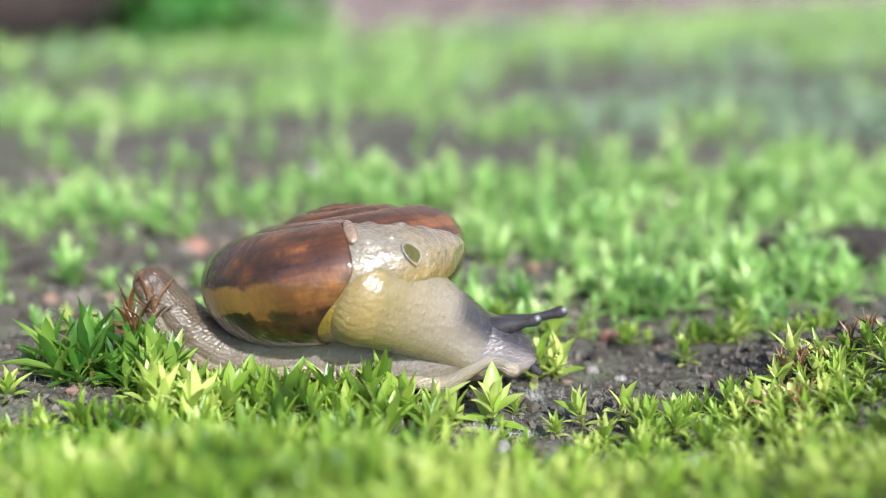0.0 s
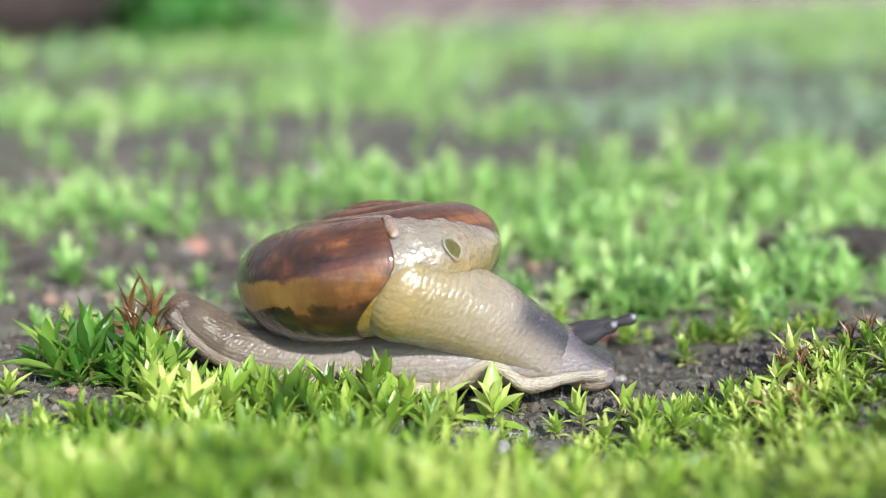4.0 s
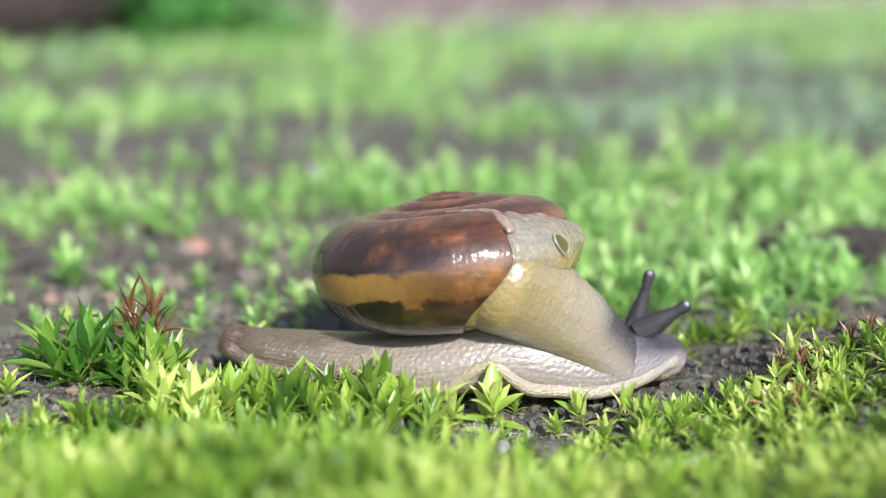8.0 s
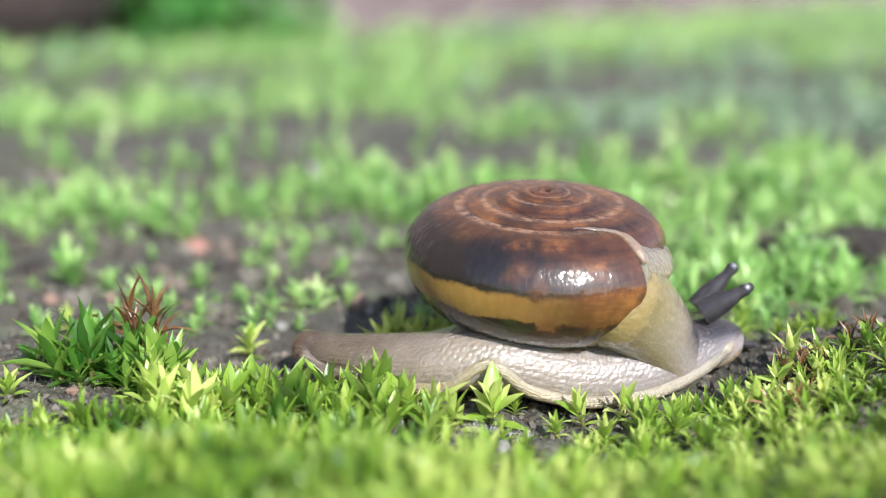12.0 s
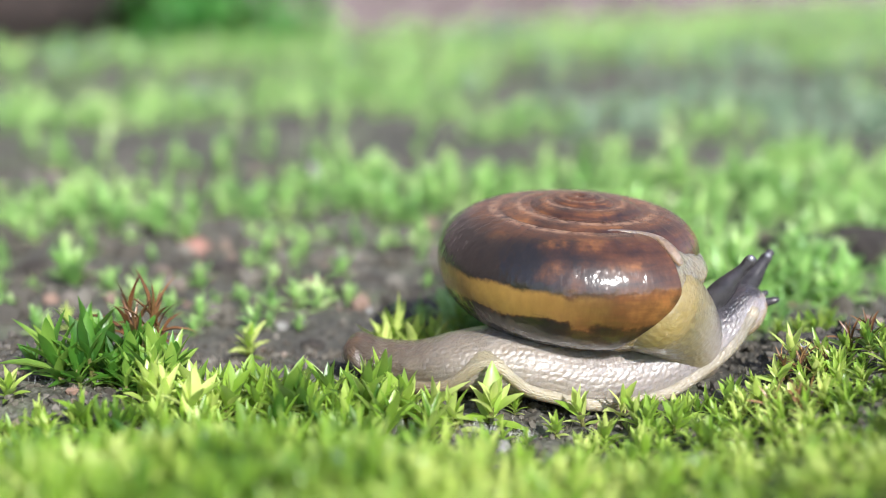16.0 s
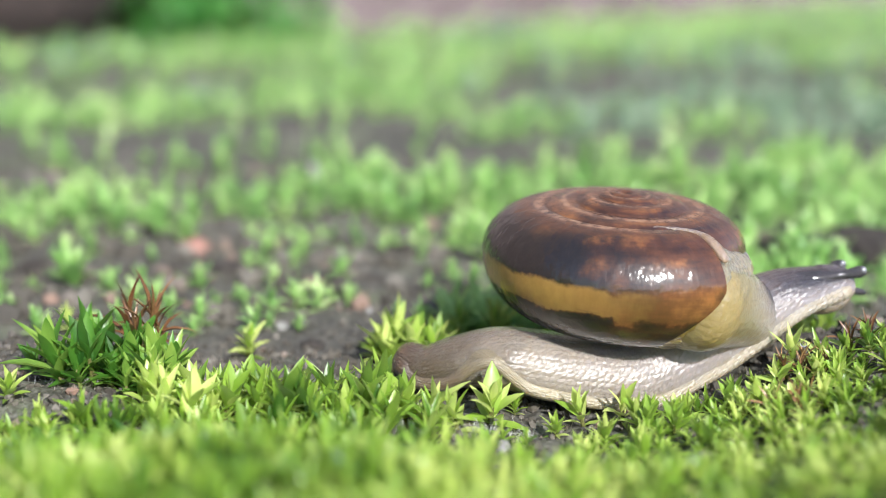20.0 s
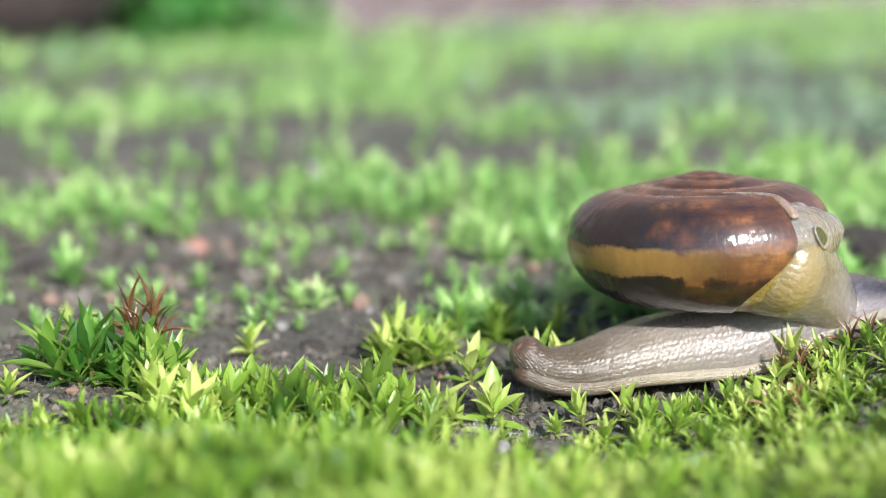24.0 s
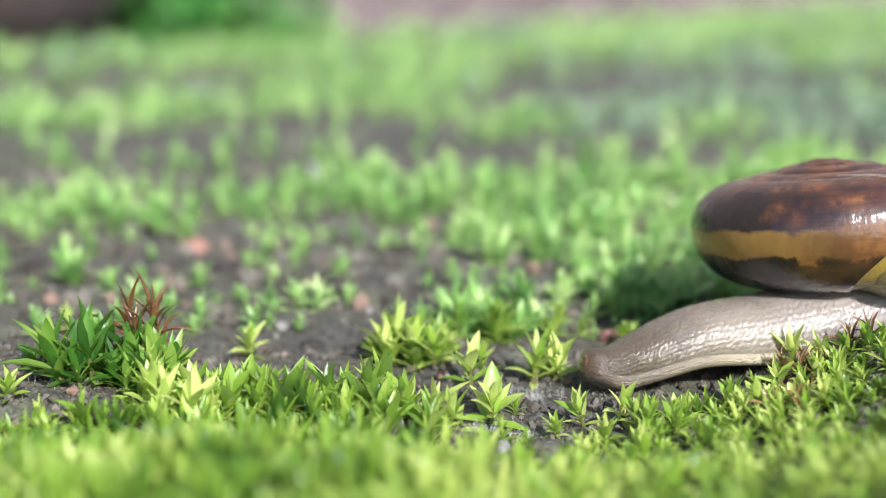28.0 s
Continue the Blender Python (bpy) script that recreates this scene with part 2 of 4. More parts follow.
M_FUZZ = leaf_material("soil_fuzz", (0.030, 0.024, 0.014), (0.105, 0.090, 0.062), (0.27, 0.25, 0.20), glow=0.2)
M_STONE_RED = plain_material("reddish_stone", (0.16, 0.065, 0.045), (0.34, 0.19, 0.15), 0.6, 900.0)
M_STONE_PALE = plain_material("pale_stone", (0.12, 0.115, 0.105), (0.30, 0.29, 0.275), 0.6, 900.0)


def water_material():
    n = Net("water")
    p = n.node("BsdfPrincipled", [("Base Color", (1, 1, 1, 1)), ("Roughness", 0.02), ("IOR", 1.33), ("Transmission Weight", 1.0)])
    return n.end(p.outputs[0])


M_WATER = water_material()
M_CLOD_SHADE = plain_material("dark_clod_and_shade", (0.018, 0.014, 0.011), (0.075, 0.062, 0.052), 0.95, 900.0, 0.9, 0.0006)
M_FOLD = jelly_material("mantle_fold_flesh", (0.14, 0.085, 0.05), (0.20, 0.14, 0.105), (0.10, 0.06, 0.04), -0.001, 0.002)


# ---- mesh helpers ----
def mesh_from(name, verts, faces, uvs=None, smooth=True):
    me = bpy.data.meshes.new(name)
    me.from_pydata([tuple(v) for v in verts], [], [tuple(f) for f in faces])
    if uvs is not None:
        lay = me.uv_layers.new(name="uv")
        idx = np.empty(len(me.loops), dtype=np.int32)
        me.loops.foreach_get("vertex_index", idx)
        lay.data.foreach_set("uv", np.asarray(uvs, dtype=np.float32)[idx].ravel())
    if smooth:
        me.polygons.foreach_set("use_smooth", [True] * len(me.polygons))
    me.update()
    return me


def part(name, me, material, parent, label=""):
    """One mesh object under a thing or a part. me: a mesh, or a bmesh that becomes one."""
    if isinstance(me, bmesh.types.BMesh):
        bm, me = me, bpy.data.meshes.new(name)
        bm.to_mesh(me)
        bm.free()
        me.polygons.foreach_set("use_smooth", [True] * len(me.polygons))
    if material is not None and not me.materials:
        me.materials.append(material)
    ob = new(name, me)
    ob.parent = parent
    if label:
        ob["label"] = label
    return ob


def grid_faces(rows, cols, wrap=False):
    out = []
    for i in range(rows - 1):
        for j in range(cols if wrap else cols - 1):
            k = (j + 1) % cols
            out.append((i * cols + j, i * cols + k, (i + 1) * cols + k, (i + 1) * cols + j))
    return out


def smooth(x, lo, hi):
    t = np.clip((np.asarray(x, float) - lo) / (hi - lo), 0, 1)
    return t * t * (3 - 2 * t)


def fractal(x, y, scale, seed=0.0):
    return noise.fractal(Vector((x * scale, y * scale, seed)), 1.0, 2.0, 4)


# ---- the snail's trail over the ground: x and y of the sole, in millimetres ----
TRAIL = np.array([(-22.26, 6.00), (-20.42, 6.00), (-18.47, 5.50), (-14.63, 5.00), (-8.50, 4.50), (-3.16, 3.50), (0.22, 2.50), (6.17, 2.50), (11.51, 3.50), (15.03, 4.50), (17.76, 5.00), (20.85, 5.50), (23.61, 6.00), (26.76, 6.50), (30.42, 7.50), (35.82, 8.50), (43.99, 9.50)])


def trail(x):
    """The sole's place on the trail at x (metres), smoothed."""
    xs = np.linspace(x / MM - 1.6, x / MM + 1.6, 5)
    return Vector((x, float(np.mean(np.interp(xs, TRAIL[:, 0], TRAIL[:, 1]))) * MM, 0.0))


# ---- ground ----
def height(x, y):
    """The ground's height at x, y (metres)."""
    z = 0.8 * MM * fractal(x, y, 180.0, 3.0) * float(smooth(y, -0.03, 0.0)) + 0.5 * MM * fractal(x, y, 60.0, 9.0)
    z -= 0.9 * MM
    near = 1 - float(smooth(y, 0.006, 0.016))
    z += 4.6 * MM * float(smooth(x, 0.013, 0.038)) * near                     # bank that the snail climbs
    z += 1.6 * MM * float(smooth(-x, 0.012, 0.021)) * near * float(smooth(y, -0.012, 0.0))
    z += 5.0 * MM * float(smooth(-y, 0.0085, 0.026)) * (0.8 + 0.35 * fractal(x, 0.0, 60.0, 8.0))   # bank before the lens
    far = max(0.0, y - 0.05)
    z += 1.6 * MM * fractal(x, y, 70.0, 6.0) * float(smooth(y, 0.012, 0.05)) + 3.5 * MM * fractal(x, y, 14.0, 5.0) * float(smooth(y, 0.03, 0.2)) + 0.012 * far * float(smooth(x, 0.0, 0.4))
    return z


def spread(n, near, reach):
    """Coordinates from -reach to reach, close together near 0."""
    u = np.linspace(-1, 1, n)
    return near * u + (reach - near) * np.sign(u) * np.abs(u) ** 7


def build_ground():
    xs = spread(241, 0.075, 40.0)
    ys = np.concatenate([[-40, -8, -2, -0.6, -0.2], np.linspace(-0.07, 0.06, 150), 0.06 + 0.54 * np.linspace(0, 1, 70)[1:] ** 1.6, [0.7, 0.9, 1.4, 3, 8, 40]])
    verts = [(x, y, height(x, y) if abs(x) < 2 and abs(y) < 2 else -0.001) for y in ys for x in xs]
    me = mesh_from("ground", verts, grid_faces(len(ys), len(xs)))
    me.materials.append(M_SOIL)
    return tagged(new("ground", me), "bare grey-brown crumbly soil under moss", "soil", kind="structure")


build_ground()


# ---- moss ----
# one leaf: spine stations and half-widths, in leaf lengths
LEAF_S = np.array([0.0, 0.28, 0.55, 0.8, 1.0])
LEAF_W = np.array([0.06, 0.13, 0.135, 0.075, 0.003])


def leaf_points(n, lean, curl, length, width, turn, root, keel=0.55):
    """Points of n leaves at once: five rows of three. lean: from upright at the root, curl: more of it to the tip (radians)."""
    pts = np.zeros((n, 5, 3, 3))
    r, z = np.zeros(n), np.zeros(n)
    last = 0.0
    ct, st = np.cos(turn), np.sin(turn)
    for i, (s, w) in enumerate(zip(LEAF_S, LEAF_W)):
        a = lean + curl * (s + last) / 2
        r = r + np.sin(a) * (s - last) * length
        z = z + np.cos(a) * (s - last) * length
        last = s
        a = lean + curl * s
        for j, side in enumerate((-1, 0, 1)):
            d = side * w * width * length
            lift = abs(side) * w * keel * length * width
            rr, zz = r - np.cos(a) * lift, z + np.sin(a) * lift
            pts[:, i, j, 0] = rr * ct - d * st
            pts[:, i, j, 1] = rr * st + d * ct
            pts[:, i, j, 2] = zz
    return pts + root[:, None, None, :]


LEAF_FACES = np.array([(i * 3 + j, i * 3 + j + 1, i * 3 + j + 4, i * 3 + j + 3) for i in range(4) for j in range(2)])


def fast_mesh(name, verts, quads, material):
    me = bpy.data.meshes.new(name)
    nv, nf = len(verts), len(quads)
    me.vertices.add(nv)
    me.vertices.foreach_set("co", np.asarray(verts, np.float32).ravel())
    me.loops.add(nf * 4)
    me.loops.foreach_set("vertex_index", np.asarray(quads, np.int32).ravel())
    me.polygons.add(nf)
    me.polygons.foreach_set("loop_start", np.arange(nf, dtype=np.int32) * 4)
    me.polygons.foreach_set("use_smooth", [True] * nf)
    me.update(calc_edges=True)
    me.validate()
    me.materials.append(material)
    return me


def shoot_leaves(rng, count, size):
    """Turn, lean, curl, length and width of the leaves of one shoot, from the heart outwards."""
    k = np.arange(count)
    f = (k + 0.5) / count
    turn = k * 2.39996 + rng.uniform(0, 6.28)
    lean = radians(12) + f * radians(64) + rng.normal(0, 0.12, count)
    curl = radians(6) + f * radians(30) + rng.normal(0, 0.15, count)
    length = size * (0.72 + 0.38 * np.sin(np.pi * (0.25 + 0.6 * f))) * rng.uniform(0.8, 1.2, count)
    width = rng.uniform(0.55, 1.2, count)
    rolled = rng.random(count) < 0.22                       # some leaves stand up, rolled and narrow
    width[rolled] *= 0.5
    lean[rolled] *= 0.45
    curl[rolled] -= 0.25
    length[rolled] *= 1.15
    return turn, lean, curl, length, width


def carpet(name, spots, material, label, per_shoot=(14, 20), seed=1):
    """One sheet of many moss shoots: spots are x, y, z, leaf length."""
    rng = np.random.default_rng(seed)
    cols = [[], [], [], [], [], []]
    for x, y, z, size in spots:
        n = int(rng.integers(*per_shoot))
        vals = shoot_leaves(rng, n, size)
        tip = np.array((rng.normal(0, 0.3), rng.normal(0, 0.3)))
        root = np.zeros((n, 3))
        f = 1 - (np.arange(n) + 0.5) / n
        rise = f * size * 0.75
        root[:, 0] = x + tip[0] * rise
        root[:, 1] = y + tip[1] * rise
        root[:, 2] = z - size * 0.1 + rise
        for c, v in zip(cols, (*vals, root)):
            c.append(v)
    turn, lean, curl, length, width = (np.concatenate(c) for c in cols[:5])
    root = np.concatenate(cols[5])
    n = len(turn)
    pts = leaf_points(n, lean, curl, length, width, turn, root)
    bend = -0.32 * smooth(root[:, 0], 0.008, 0.020) * (1 - smooth(root[:, 1], 0.0, 0.02))      # on the bank the shoots lean one way
    pts[..., 0] += bend[:, None, None] * (pts[..., 2] - root[:, None, None, 2])
    pts = pts.reshape(-1, 3)
    quads = (LEAF_FACES[None] + (np.arange(n) * 15)[:, None, None]).reshape(-1, 4)
    return tagged(new(name, fast_mesh(name, pts, quads, material)), label, "moss", kind="stuff")


# moss patches in plan, millimetres: centre x, y, half-widths, leaf length, share of the ground covered
PATCHES = [(-11.5, -2.6, 9.0, 2.7, 2.7, 1.0), (-21.3, 1.2, 4.8, 2.6, 3.2, 1.0), (22.0, -5.2, 14.0, 3.8, 2.3, 1.0), (-3.0, 10.2, 3.4, 2.4, 2.7, 1.0),
           (4.6, 17.8, 5.2, 3.8, 3.0, 1.0), (17.8, 23.5, 4.6, 3.2, 2.9, 0.95), (21.3, 12.6, 2.6, 1.8, 2.4, 0.9), (30.0, 27.0, 6.0, 5.0, 3.0, 0.9), (13.0, 35.0, 13.0, 5.0, 2.9, 0.5), (28.0, 40.0, 13.0, 6.5, 3.0, 0.5),
           (6.4, 6.6, 2.4, 1.2, 2.2, 0.9), (32.0, 62.0, 38.0, 22.0, 3.2, 0.6), (10.0, 50.0, 11.0, 9.0, 3.0, 0.55), (19.0, 7.5, 2.6, 1.4, 2.2, 0.7), (26.5, 9.5, 3.2, 2.0, 2.6, 0.8), (27.0, 17.0, 4.5, 2.4, 2.8, 0.8), (14.5, 13.0, 1.8, 1.2, 2.2, 0.7), (-43.0, 62.0, 7.0, 7.0, 3.4, 0.95),
           (-31.0, 55.0, 5.5, 5.0, 3.0, 0.7), (-34.0, 31.5, 2.2, 1.4, 2.4, 0.8), (-15.5, 40.0, 2.4, 1.8, 2.4, 0.7),
           (-14.0, 66.0, 15.0, 8.0, 3.0, 0.5), (-4.0, 80.0, 16.0, 7.0, 3.0, 0.5), (28.0, -1.6, 9.5, 3.4, 2.3, 1.0)]


def cover(x, y):
    """Share of the ground under moss at x, y, and the leaf length there (metres)."""
    xm, ym = x / MM, y / MM
    best, size = (0.02 if ym < 14 else 0.12 if ym < 45 else 0.2), 1.8
    if ym < -5.2 + 1.2 * fractal(x, 0.0, 120.0, 2.0):
        best, size = 1.0, 2.3
        if ((xm - 2.0) / 5.6) ** 2 + ((ym + 6.0) / 4.3) ** 2 < 1:
            best = 0.05
    for cx, cy, rx, ry, s, d in PATCHES:
        q = math.hypot((xm - cx) / rx, (ym - cy) / ry) + 0.3 * fractal(x, y, 200.0, cx)
        if q < 1 and d > best:
            best, size = d, s
    if ym > 88:
        f = fractal(x, y, 16.0, 7.0) + 0.35 * float(smooth(ym, 150, 260)) - 0.55 * math.exp(-((xm + 25) / 40) ** 2 - ((ym - 118) / 28) ** 2)
        f += 0.25 * float(smooth(xm, -10, 30)) * (1 - float(smooth(ym, 120, 180)))
        f -= 0.75 * math.exp(-((xm - 120) / 70) ** 2 - ((ym - 225) / 45) ** 2) + 0.6 * math.exp(-((xm - 35) / 18) ** 2 - ((ym - 215) / 30) ** 2)
        best, size = (0.95 if f > -0.05 else 0.12), 3.6
        if ym > 430 + 0.75 * xm:
            best = 0.0
    # the snail's trail stays clear
    if -17.0 < xm < 34.0:
        d = ym - trail(x).y / MM
        if -2.6 < d < 2.9:
            best = 0.0
    return best, size


def scatter(x0, x1, y0, y1, gap, rng):
    out = []
    for gy in np.arange(y0, y1, gap):
        for gx in np.arange(x0, x1, gap):
            x, y = gx + rng.uniform(-0.48, 0.48) * gap, gy + rng.uniform(-0.48, 0.48) * gap
            share, size = cover(x, y)
            if rng.random() < share:
                out.append((x, y, height(x, y), size * MM * rng.uniform(0.5, 1.05) * (1.0 if y > 0.02 else 0.93 - 0.29 * float(smooth(x, -0.002, 0.010)))))
    return out


LEAF_MESHES, DEEP_MESHES = [], []


def leaf_meshes():
    """Twelve leaves, from upright inner ones to spreading outer ones, shared by all single shoots. Unit length."""
    for k in range(12):
        f = (k + 0.5) / 12
        z = np.zeros((1, 3))
        pts = leaf_points(1, np.array([radians(8 + 56 * f)]), np.array([radians(5 + 34 * f)]), np.array([1.0]), np.array([0.75 + 0.6 * ((k * 7) % 5) / 4]), np.zeros(1), z, 0.4)
        me = fast_mesh("leaf", pts.reshape(-1, 3), LEAF_FACES, M_LEAF)
        LEAF_MESHES.append(me)
        deep = me.copy()
        deep.materials[0] = M_LEAF_DEEP
        DEEP_MESHES.append(deep)


def stem_mesh():
    bm = bmesh.new()
    bmesh.ops.create_cone(bm, cap_ends=True, segments=7, radius1=0.10, radius2=0.05, depth=0.8, matrix=Matrix.Translation((0, 0, 0.2)))
    me = bpy.data.meshes.new("stem")
    bm.to_mesh(me)
    bm.free()
    me.materials.append(M_STEM)
    return me


leaf_meshes()
STEM = stem_mesh()


def moss_shoot(rng, x, y, z, size, count=None, label="bright green moss shoot with pointed leaves on soil", name="moss_shoot", leaves=None, group="moss shoots along the snail's trail"):
    ob = tagged(new(name), label, "moss", group)
    leaves = leaves or LEAF_MESHES
    ob.matrix_world = pose(x, y, z, math.degrees(rng.normal(0, 0.16)), math.degrees(rng.normal(0, 0.16)) - 20 * float(smooth(x, 0.010, 0.020)), 0)
    stem = part("stem", STEM, None, ob)
    stem.scale = (size, size, size)
    n = count or int(rng.integers(15, 21))
    turns, leans, curls, lengths, widths = shoot_leaves(rng, n, size)
    for k in range(n):
        f = (k + 0.5) / n
        leaf = part("leaf", leaves[min(11, int(f * 12))], None, ob)
        leaf.matrix_basis = Matrix.Translation((0, 0, (1 - f) * size * 0.75 - 0.05 * size)) @ Matrix.Rotation(float(turns[k]), 4, "Z") @ Matrix.Rotation(float(rng.normal(0, 0.12)), 4, "Y")
        leaf.scale = (float(lengths[k]), float(lengths[k] * (0.5 + 0.6 * widths[k])), float(lengths[k]))
    return ob


def build_moss():
    rng = np.random.default_rng(7)
    near = scatter(-0.045, 0.045, -0.034, 0.030, 0.00142, rng)
    mid = scatter(-0.085, 0.095, 0.030, 0.095, 0.0026, rng)
    far = scatter(-0.16, 0.20, 0.095, 0.22, 0.0042, rng) + [(x, y, z, s * 1.6) for x, y, z, s in scatter(-0.28, 0.30, 0.22, 0.64, 0.0078, rng)]
    single = [s for s in near if -0.028 < s[0] < 0.032 and -0.0056 < s[1] < 0.0140]
    single = single[:250]
    chosen = set(single)
    carpet("moss_carpet", [s for s in near if s not in chosen and s[1] < 0.016], M_CARPET, "dense carpet of bright green moss leaves", seed=2)
    carpet("moss_clumps", [s for s in near if s not in chosen and s[1] >= 0.016] + mid, M_FAR, "soft clumps of moss in hazed light green on the soil", seed=4)
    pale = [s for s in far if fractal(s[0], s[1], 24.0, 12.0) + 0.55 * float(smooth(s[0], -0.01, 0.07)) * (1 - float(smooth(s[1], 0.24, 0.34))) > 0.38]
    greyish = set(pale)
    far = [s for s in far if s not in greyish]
    carpet("pale_moss", pale, M_HAZED, "soft patches of moss greyed in colour to look hazy", per_shoot=(6, 9), seed=6)
    carpet("distant_moss", far, M_FAR, "blurred moss in hazed light green covering the ground", per_shoot=(6, 9), seed=3)
    for s in single:
        if s[0] < -0.0165 and s[1] > -0.002:
            moss_shoot(rng, *s, label="deep green moss shoot with broad pointed leaves", leaves=DEEP_MESHES)
        else:
            moss_shoot(rng, *s)
    # single shoots that stand free on the bare soil before and behind the snail
    for x, y, s, n in ((3.0, -2.6, 2.5, 13), (-1.1, -3.4, 2.3, 12), (0.9, -4.2, 2.2, 11), (1.9, 3.6, 2.3, 9), (6.4, 5.6, 2.6, 13), (8.0, 6.2, 2.3, 12), (9.0, -2.2, 1.8, 9), (11.6, -1.8, 1.7, 9), (23.4, 1.4, 1.9, 11), (22.0, -0.2, 1.4, 10), (25.4, 1.0, 1.7, 11)):
        moss_shoot(rng, x * MM, y * MM, height(x * MM, y * MM), s * MM, n, "small free-standing moss shoot with broad green leaves")


build_moss()


def build_grains():
    rng = np.random.default_rng(5)
    base = bmesh.new()
    bmesh.ops.create_icosphere(base, subdivisions=1, radius=1.0)
    v0 = np.array([v.co for v in base.verts])
    f0 = np.array([[v.index for v in f.verts] for f in base.faces])
    base.free()
    verts, faces, k = [], [], 0
    for i in range(9500):
        y = rng.uniform(-0.010, 0.014) if rng.random() < 0.55 else rng.uniform(0.0, 0.07)
        x = rng.uniform(-1, 1) * (0.034 + 0.45 * max(0.0, y))
        r = 0.00008 + 0.00040 * rng.random() ** 5
        if i > 6800:
            y = rng.uniform(0.018, 0.10)
            x = rng.uniform(-1, 1) * (0.034 + 0.45 * y)
            r = 0.0002 + 0.0010 * rng.random() ** 4
        v = v0 * rng.uniform(0.6, 1.25, (len(v0), 1)) * r * rng.uniform(0.7, 1.3, 3)
        verts.append(v + np.array((x, y, height(x, y) + 0.3 * r)))
        faces.append(f0 + k)
        k += len(v0)
    me = mesh_from("soil_crumbs", np.concatenate(verts), np.concatenate(faces), smooth=False)
    me.materials.append(M_GRAIN)
    tagged(new("soil_crumbs", me), "loose grey and brown soil crumbs on the ground", "soil", kind="stuff")


build_grains()


# ---- behind: an oblique weathered wall, a dark roll added for its dark corner, and a low plant before it ----
def build_backdrop():
    bm = bmesh.new()
    bmesh.ops.create_grid(bm, x_segments=90, y_segments=14, size=1.0)
    for v in bm.verts:
        x, h = v.co.x * 2.4, (v.co.y + 1) * 0.5 * 0.9
        v.co = Vector((x, 0.460 + 0.75 * x + 0.012 * fractal(x, h, 14.0, 1.0) + 0.05 * h, h - 0.03))
    back = bmesh.ops.extrude_face_region(bm, geom=list(bm.faces))
    for v in (g for g in back["geom"] if isinstance(g, bmesh.types.BMVert)):
        v.co.y += 0.25
    bmesh.ops.recalc_face_normals(bm, faces=list(bm.faces))
    me = bpy.data.meshes.new("garden_wall")
    bm.to_mesh(me)
    bm.free()
    me.materials.append(M_WALL)
    tagged(new("garden_wall", me), "weathered pinkish-grey wall far behind the moss", "wall", kind="structure")


def build_dark_roll():
    # log shape added only to darken the left corner at the wall's foot
    a, b, r, verts = Vector((-0.26, 0.215, 0.030)), Vector((-0.098, 0.355, 0.034)), 0.022, []
    axis = (b - a).normalized()
    s = axis.cross(Vector((0, 0, 1))).normalized()
    u = s.cross(axis)
    n, m = 30, 22
    for i in range(n):
        f = i / (n - 1)
        k = min(1.0, 6 * f, 6 * (1 - f)) ** 0.4 if 0 < f < 1 else 0.02
        for j in range(m):
            q = 2 * math.pi * j / m
            w = r * k * (1 + 0.16 * fractal(f * 3, q, 2.5, 4.0))
            verts.append(a.lerp(b, f) + s * (w * math.cos(q)) + u * (w * math.sin(q)) - Vector((0, 0, 0.012)))
    me = mesh_from("log", verts, grid_faces(n, m, True))
    me.materials.append(M_DARK_ROLL)
    tagged(new("log", me), "dark brown log shape added for the dark corner by the wall", "log")


def build_shrub():
    rng = np.random.default_rng(11)
    shrub = tagged(new("low_plant"), "low leafy green plant at the edge of the moss", "plant")
    shrub.matrix_world = pose(-0.082, 0.345, height(-0.082, 0.345))
    n = 420
    turn = rng.uniform(0, 6.283, n)
    lean = np.abs(rng.normal(0.7, 0.35, n))
    root = np.stack([rng.normal(0, 0.017, n), rng.normal(0, 0.012, n), np.abs(rng.normal(0.010, 0.008, n))], -1)
    pts = leaf_points(n, lean, rng.uniform(0.2, 0.9, n), rng.uniform(0.006, 0.012, n), rng.uniform(1.2, 2.0, n), turn, root).reshape(-1, 3)
    quads = (LEAF_FACES[None] + (np.arange(n) * 15)[:, None, None]).reshape(-1, 4)
    part("foliage", fast_mesh("foliage", pts, quads, M_SHRUB), None, shrub)
    for k in range(7):
        bm = bmesh.new()
        bmesh.ops.create_cone(bm, cap_ends=True, segments=7, radius1=0.0011, radius2=0.0004, depth=0.022, matrix=pose(rng.normal(0, 0.008), rng.normal(0, 0.006), 0.009, rng.normal(0, 18), rng.normal(0, 18), 0))
        part("stem", bm, M_STEM, shrub)


build_backdrop()
build_dark_roll()
build_shrub()


# ---- small things on the ground ----
def dry_leaf_meshes():
    out = []
    for k in range(12):
        f = (k + 0.5) / 12
        pts = leaf_points(1, np.array([radians(5 + 40 * f)]), np.array([radians(20 + 70 * f)]), np.array([1.0]), np.array([0.28 + 0.24 * ((k * 7) % 5) / 4]), np.zeros(1), np.zeros((1, 3)), 0.6)
        out.append(fast_mesh("dry_leaf", pts.reshape(-1, 3), LEAF_FACES, M_DRY))
    return out


